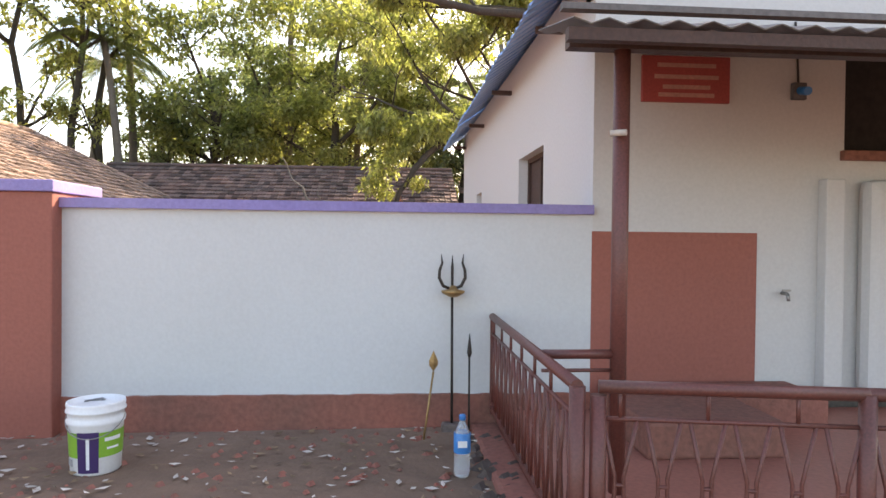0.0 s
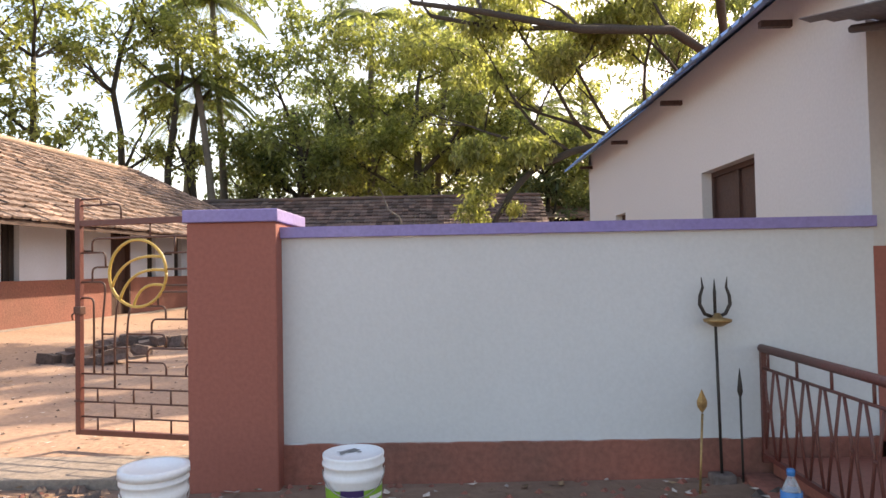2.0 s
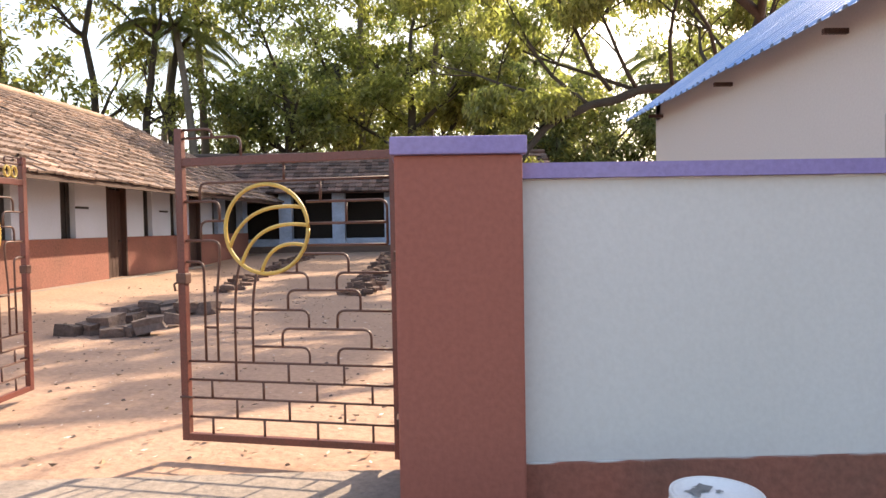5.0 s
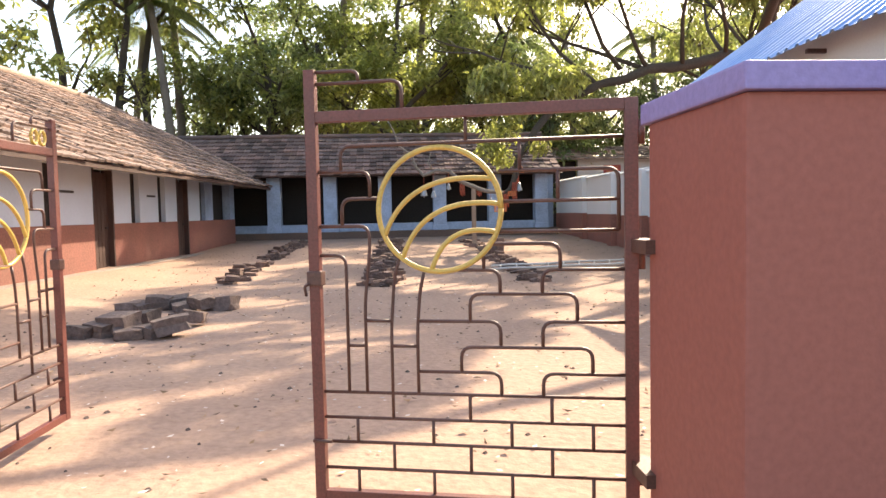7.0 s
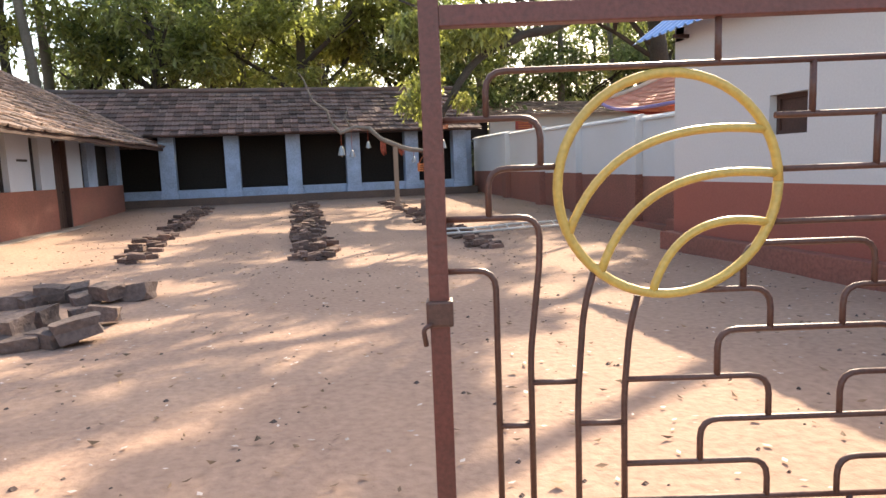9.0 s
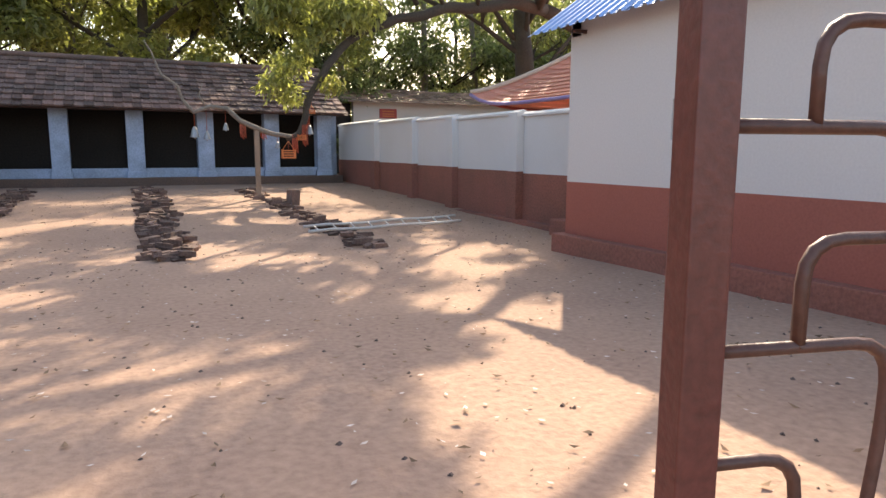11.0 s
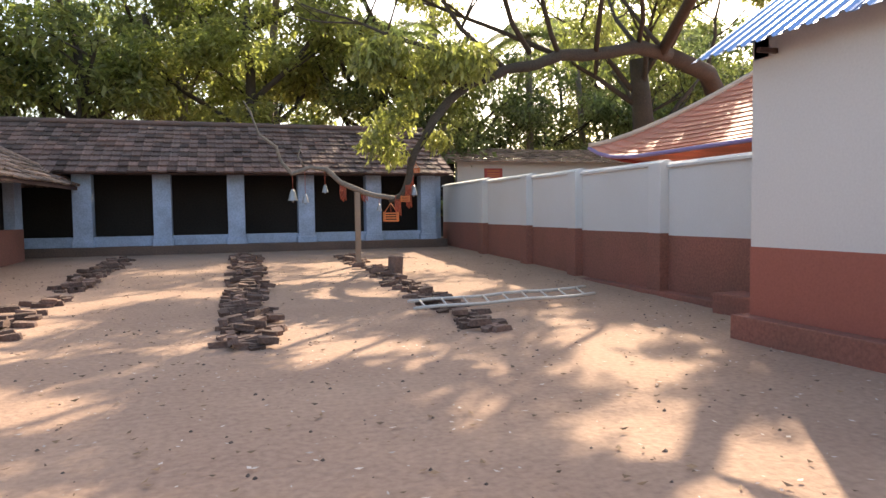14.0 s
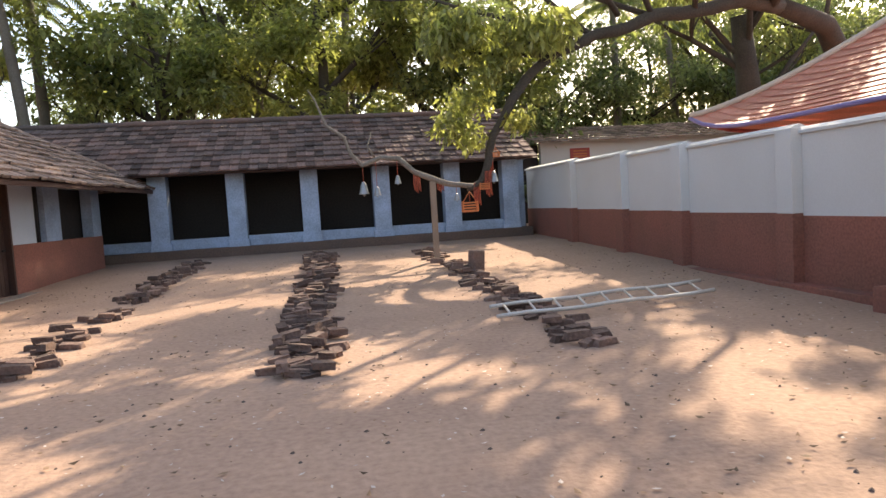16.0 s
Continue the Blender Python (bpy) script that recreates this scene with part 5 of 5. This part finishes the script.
    # Leaves at the added spines' tips dapple the yard too.
    for p in tips:
        if p.z > 4.6 and p.x > -0.8 and (p.y > 18 or rnd.random() < 0.35):
            cs.append((p.x, p.y, p.z, rnd.uniform(0.35, 0.8)))
    V, F = leaf_cloud(cs, 32000, 0.21, 0.7, 5, 0.7)
    share("crown", leaves_mesh("crown", V, F, M_LEAFLIGHT), t, Matrix.Identity(4))
    low = [(-0.6, 21.9, 3.55, 0.55), (-0.95, 21.9, 3.1, 0.45), (-0.2, 21.9, 4.05, 0.4), (-0.5, 22, 2.85, 0.35), (0.55, 22, 3.2, 0.35), (0.35, 22, 4.5, 0.35)]
    V, F = leaf_cloud(low, 1500, 0.17, 0.8, 6, 0.6)
    share("low_foliage", leaves_mesh("low_foliage", V, F, M_LEAFLIGHT), t, Matrix.Identity(4))
    # shade-giving second mango further along the wall
    t2 = thing("mango_tree", "leafy mango tree standing beyond the east wall", "tree")
    bm = bmesh.new()
    add_tube(bm, [(11.2, 28.6, -0.1), (11.0, 28.4, 2), (10.6, 28.2, 4.5), (10.2, 28.0, 7)], [0.55, 0.46, 0.4, 0.3], 10)
    tips2 = []
    for i in range(8):
        a = i * 0.8
        limb(bm, Vector((10.5, 28.1, 4.0 + 0.4 * i)), Vector((math.cos(a), math.sin(a), 0.7)).normalized(), 3.6, 0.12, 2, rnd, tips2)
    part("trunk", bm, M_BARK, t2)
    V, F = leaf_cloud([(p.x, p.y, p.z, rnd.uniform(0.5, 1.0)) for p in tips2 if p.z > 4.2], 7000, 0.25, 0.7, 8, 0.6)
    share("crown", leaves_mesh("crown", V, F, M_LEAF), t2, Matrix.Identity(4))


yard_tree()
tagged(part("limb_prop", box(-0.06, 0.06, -0.05, 0.05, -0.15, 1.72, 0.008, pose(-1.42, 21.95, 0.22)), M_WOOD), "square grey wooden post propping up the mango limb", "post")


def offering(x, y, z, drop, kind, s=1.0):
    """A votive hung from the limb on a cord."""
    o = thing("hanging_votive", ("small orange wooden cradle" if kind == "cradle" else "small grey metal bell" if kind == "bell" else "bunch of faded red threads") + " hanging from the limb", "votive", "votives on the limb", m=pose(x, y, z))
    part("cord", tube([(0, 0, 0), (0, 0, -drop)], 0.006, 5), M_CLOTH, o)
    if kind == "cradle":
        for sx in (-1, 1):
            part("hanger", tube([(0, 0, -drop + 0.22 * s), (sx * 0.15 * s, 0, -drop)], 0.008, 5), M_OFFER, o)
            part("cradle_end", box(sx * 0.17 * s - 0.012, sx * 0.17 * s + 0.012, -0.09 * s, 0.09 * s, -drop - 0.24 * s, -drop, 0.004), M_OFFER, o)
        for k in range(4):
            for sy in (-1, 1):
                part("slat", box(-0.17 * s, 0.17 * s, sy * 0.09 * s - 0.008, sy * 0.09 * s + 0.008, -drop - 0.23 * s + k * 0.06 * s, -drop - 0.20 * s + k * 0.06 * s), M_OFFER, o)
        part("floor_board", box(-0.17 * s, 0.17 * s, -0.08 * s, 0.08 * s, -drop - 0.245 * s, -drop - 0.235 * s), M_OFFER, o)
    elif kind == "bell":
        part("bell", lathe([(0.085 * s, -drop - 0.2 * s), (0.075 * s, -drop - 0.17 * s), (0.05 * s, -drop - 0.06 * s), (0.02 * s, -drop), (0, -drop)], 14), M_GLASSJAR, o)
        part("clapper", lathe([(0, -drop - 0.24 * s), (0.025 * s, -drop - 0.215 * s), (0, -drop - 0.19 * s)], 10), M_GLASSJAR, o)
    else:
        for k in range(5):
            part("thread", tube([(0.03 * (k - 2), 0, 0.0), (0.035 * (k - 2), 0.01 * k, -drop * 0.6), (0.03 * (k - 2) + 0.01, 0, -drop - 0.03 * (k % 3))], 0.010, 5), M_CLOTH, o)


offering(-0.62, 21.98, 1.72, 0.25, "cradle", 0.95)
offering(-0.28, 21.95, 2.05, 0.2, "cradle", 0.6)
offering(-0.05, 22.0, 2.45, 0.35, "bell", 1.2)
offering(0.02, 22.0, 2.7, 0.2, "cradle", 0.45)
offering(-0.45, 21.95, 1.85, 0.45, "threads")
offering(-0.2, 21.9, 2.1, 0.5, "threads")
offering(-0.12, 22.0, 2.3, 0.4, "threads")
offering(-2.88, 22.0, 2.36, 0.35, "bell", 1.3)
offering(-2.6, 22.0, 2.45, 0.55, "bell", 1.0)
offering(-2.15, 22.0, 2.46, 0.35, "bell", 0.9)
offering(-1.75, 21.95, 2.12, 0.35, "threads")
offering(-1.25, 21.95, 1.95, 0.2, "threads")
offering(-0.9, 21.98, 1.84, 0.18, "bell", 0.8)


# ---- litter on the ground ----
def litter(name, label, n, area, size, material, seed, flat=0.3):
    r = random.Random(seed)
    V, F = [], []
    x0, x1, y0, y1 = area
    for i in range(n):
        x, y = r.uniform(x0, x1), r.uniform(y0, y1)
        z = ground_h(x, y) + 0.014
        a, s = r.uniform(0, 6.28), size * r.uniform(0.4, 1.3)
        c, d = math.cos(a), math.sin(a)
        b = len(V)
        w = r.uniform(0.25, 0.6)
        up = [r.uniform(0, flat) * s for _ in range(3)]
        V += [(x - c * s, y - d * s, z + up[0]), (x + d * s * w, y - c * s * w, z), (x + c * s, y + d * s, z + up[1]), (x - d * s * w, y + c * s * w, z + up[2] * 0.6)]
        F += [(b, b + 1, b + 2), (b, b + 2, b + 3)]
    me = bpy.data.meshes.new(name)
    me.from_pydata(V, [], F)
    me.materials.append(material)
    tagged(new(name, me), label, "litter", kind="stuff")


litter("fallen_leaves", "dry brown leaves strewn over the yard", 2400, (-9, 2.2, 4.8, 24), 0.028, M_DRY, 1, 0.6)
litter("straw_bits", "pale dry straw bits on the yard", 1300, (-8, 2.2, 4.8, 16), 0.022, M_CHIP, 2, 0.2)
litter("paint_flakes", "pale plaster and paint flakes on trodden earth", 330, (-4.5, 0.5, 1.6, 4.1), 0.034, M_CHIP, 3, 0.2)
litter("leaf_mould", "brown leaf scraps on trodden earth", 700, (-5.5, 0.4, 0.5, 4.1), 0.03, M_DRY, 4, 0.5)


def clods(name, label, n, area, size, seed, material):
    r = random.Random(seed)
    V, F = [], []
    for i in range(n):
        x, y = r.uniform(area[0], area[1]), r.uniform(area[2], area[3])
        s = size * r.uniform(0.3, 1.2)
        z = ground_h(x, y)
        b = len(V)
        V += [(x + s * r.uniform(0.7, 1.2) * dx, y + s * r.uniform(0.7, 1.2) * dy, z + s * dz) for dx, dy, dz in ((1, 0, 0), (0, 1, 0), (-1, 0, 0), (0, -1, 0), (0.3, 0.2, 0.7), (-0.3, -0.2, 0.65))]
        F += [(b, b + 1, b + 4), (b + 1, b + 2, b + 4), (b + 2, b + 5, b + 4), (b + 2, b + 3, b + 5), (b + 3, b, b + 5), (b, b + 4, b + 5)]
    me = bpy.data.meshes.new(name)
    me.from_pydata(V, [], F)
    me.materials.append(material)
    tagged(new(name, me), label, "soil clods", kind="stuff")


clods("soil_clods", "crumbled brown soil clods beside the wall", 700, (-5.6, 0.4, 1.2, 4.1), 0.03, 5, M_BASE)
clods("yard_pebbles", "small brown pebbles on the sandy yard", 900, (-9, 2.2, 4.8, 22), 0.018, 6, M_ROCK)
clods("broken_stones", "broken pale stones along the gate sill", 160, (-6.0, -3.0, 3.4, 4.08), 0.06, 8, M_ROCK)
clods("rubble", "broken stone rubble piled beside the railing", 60, (0.18, 0.42, 2.0, 4.0), 0.07, 7, M_ROCK)
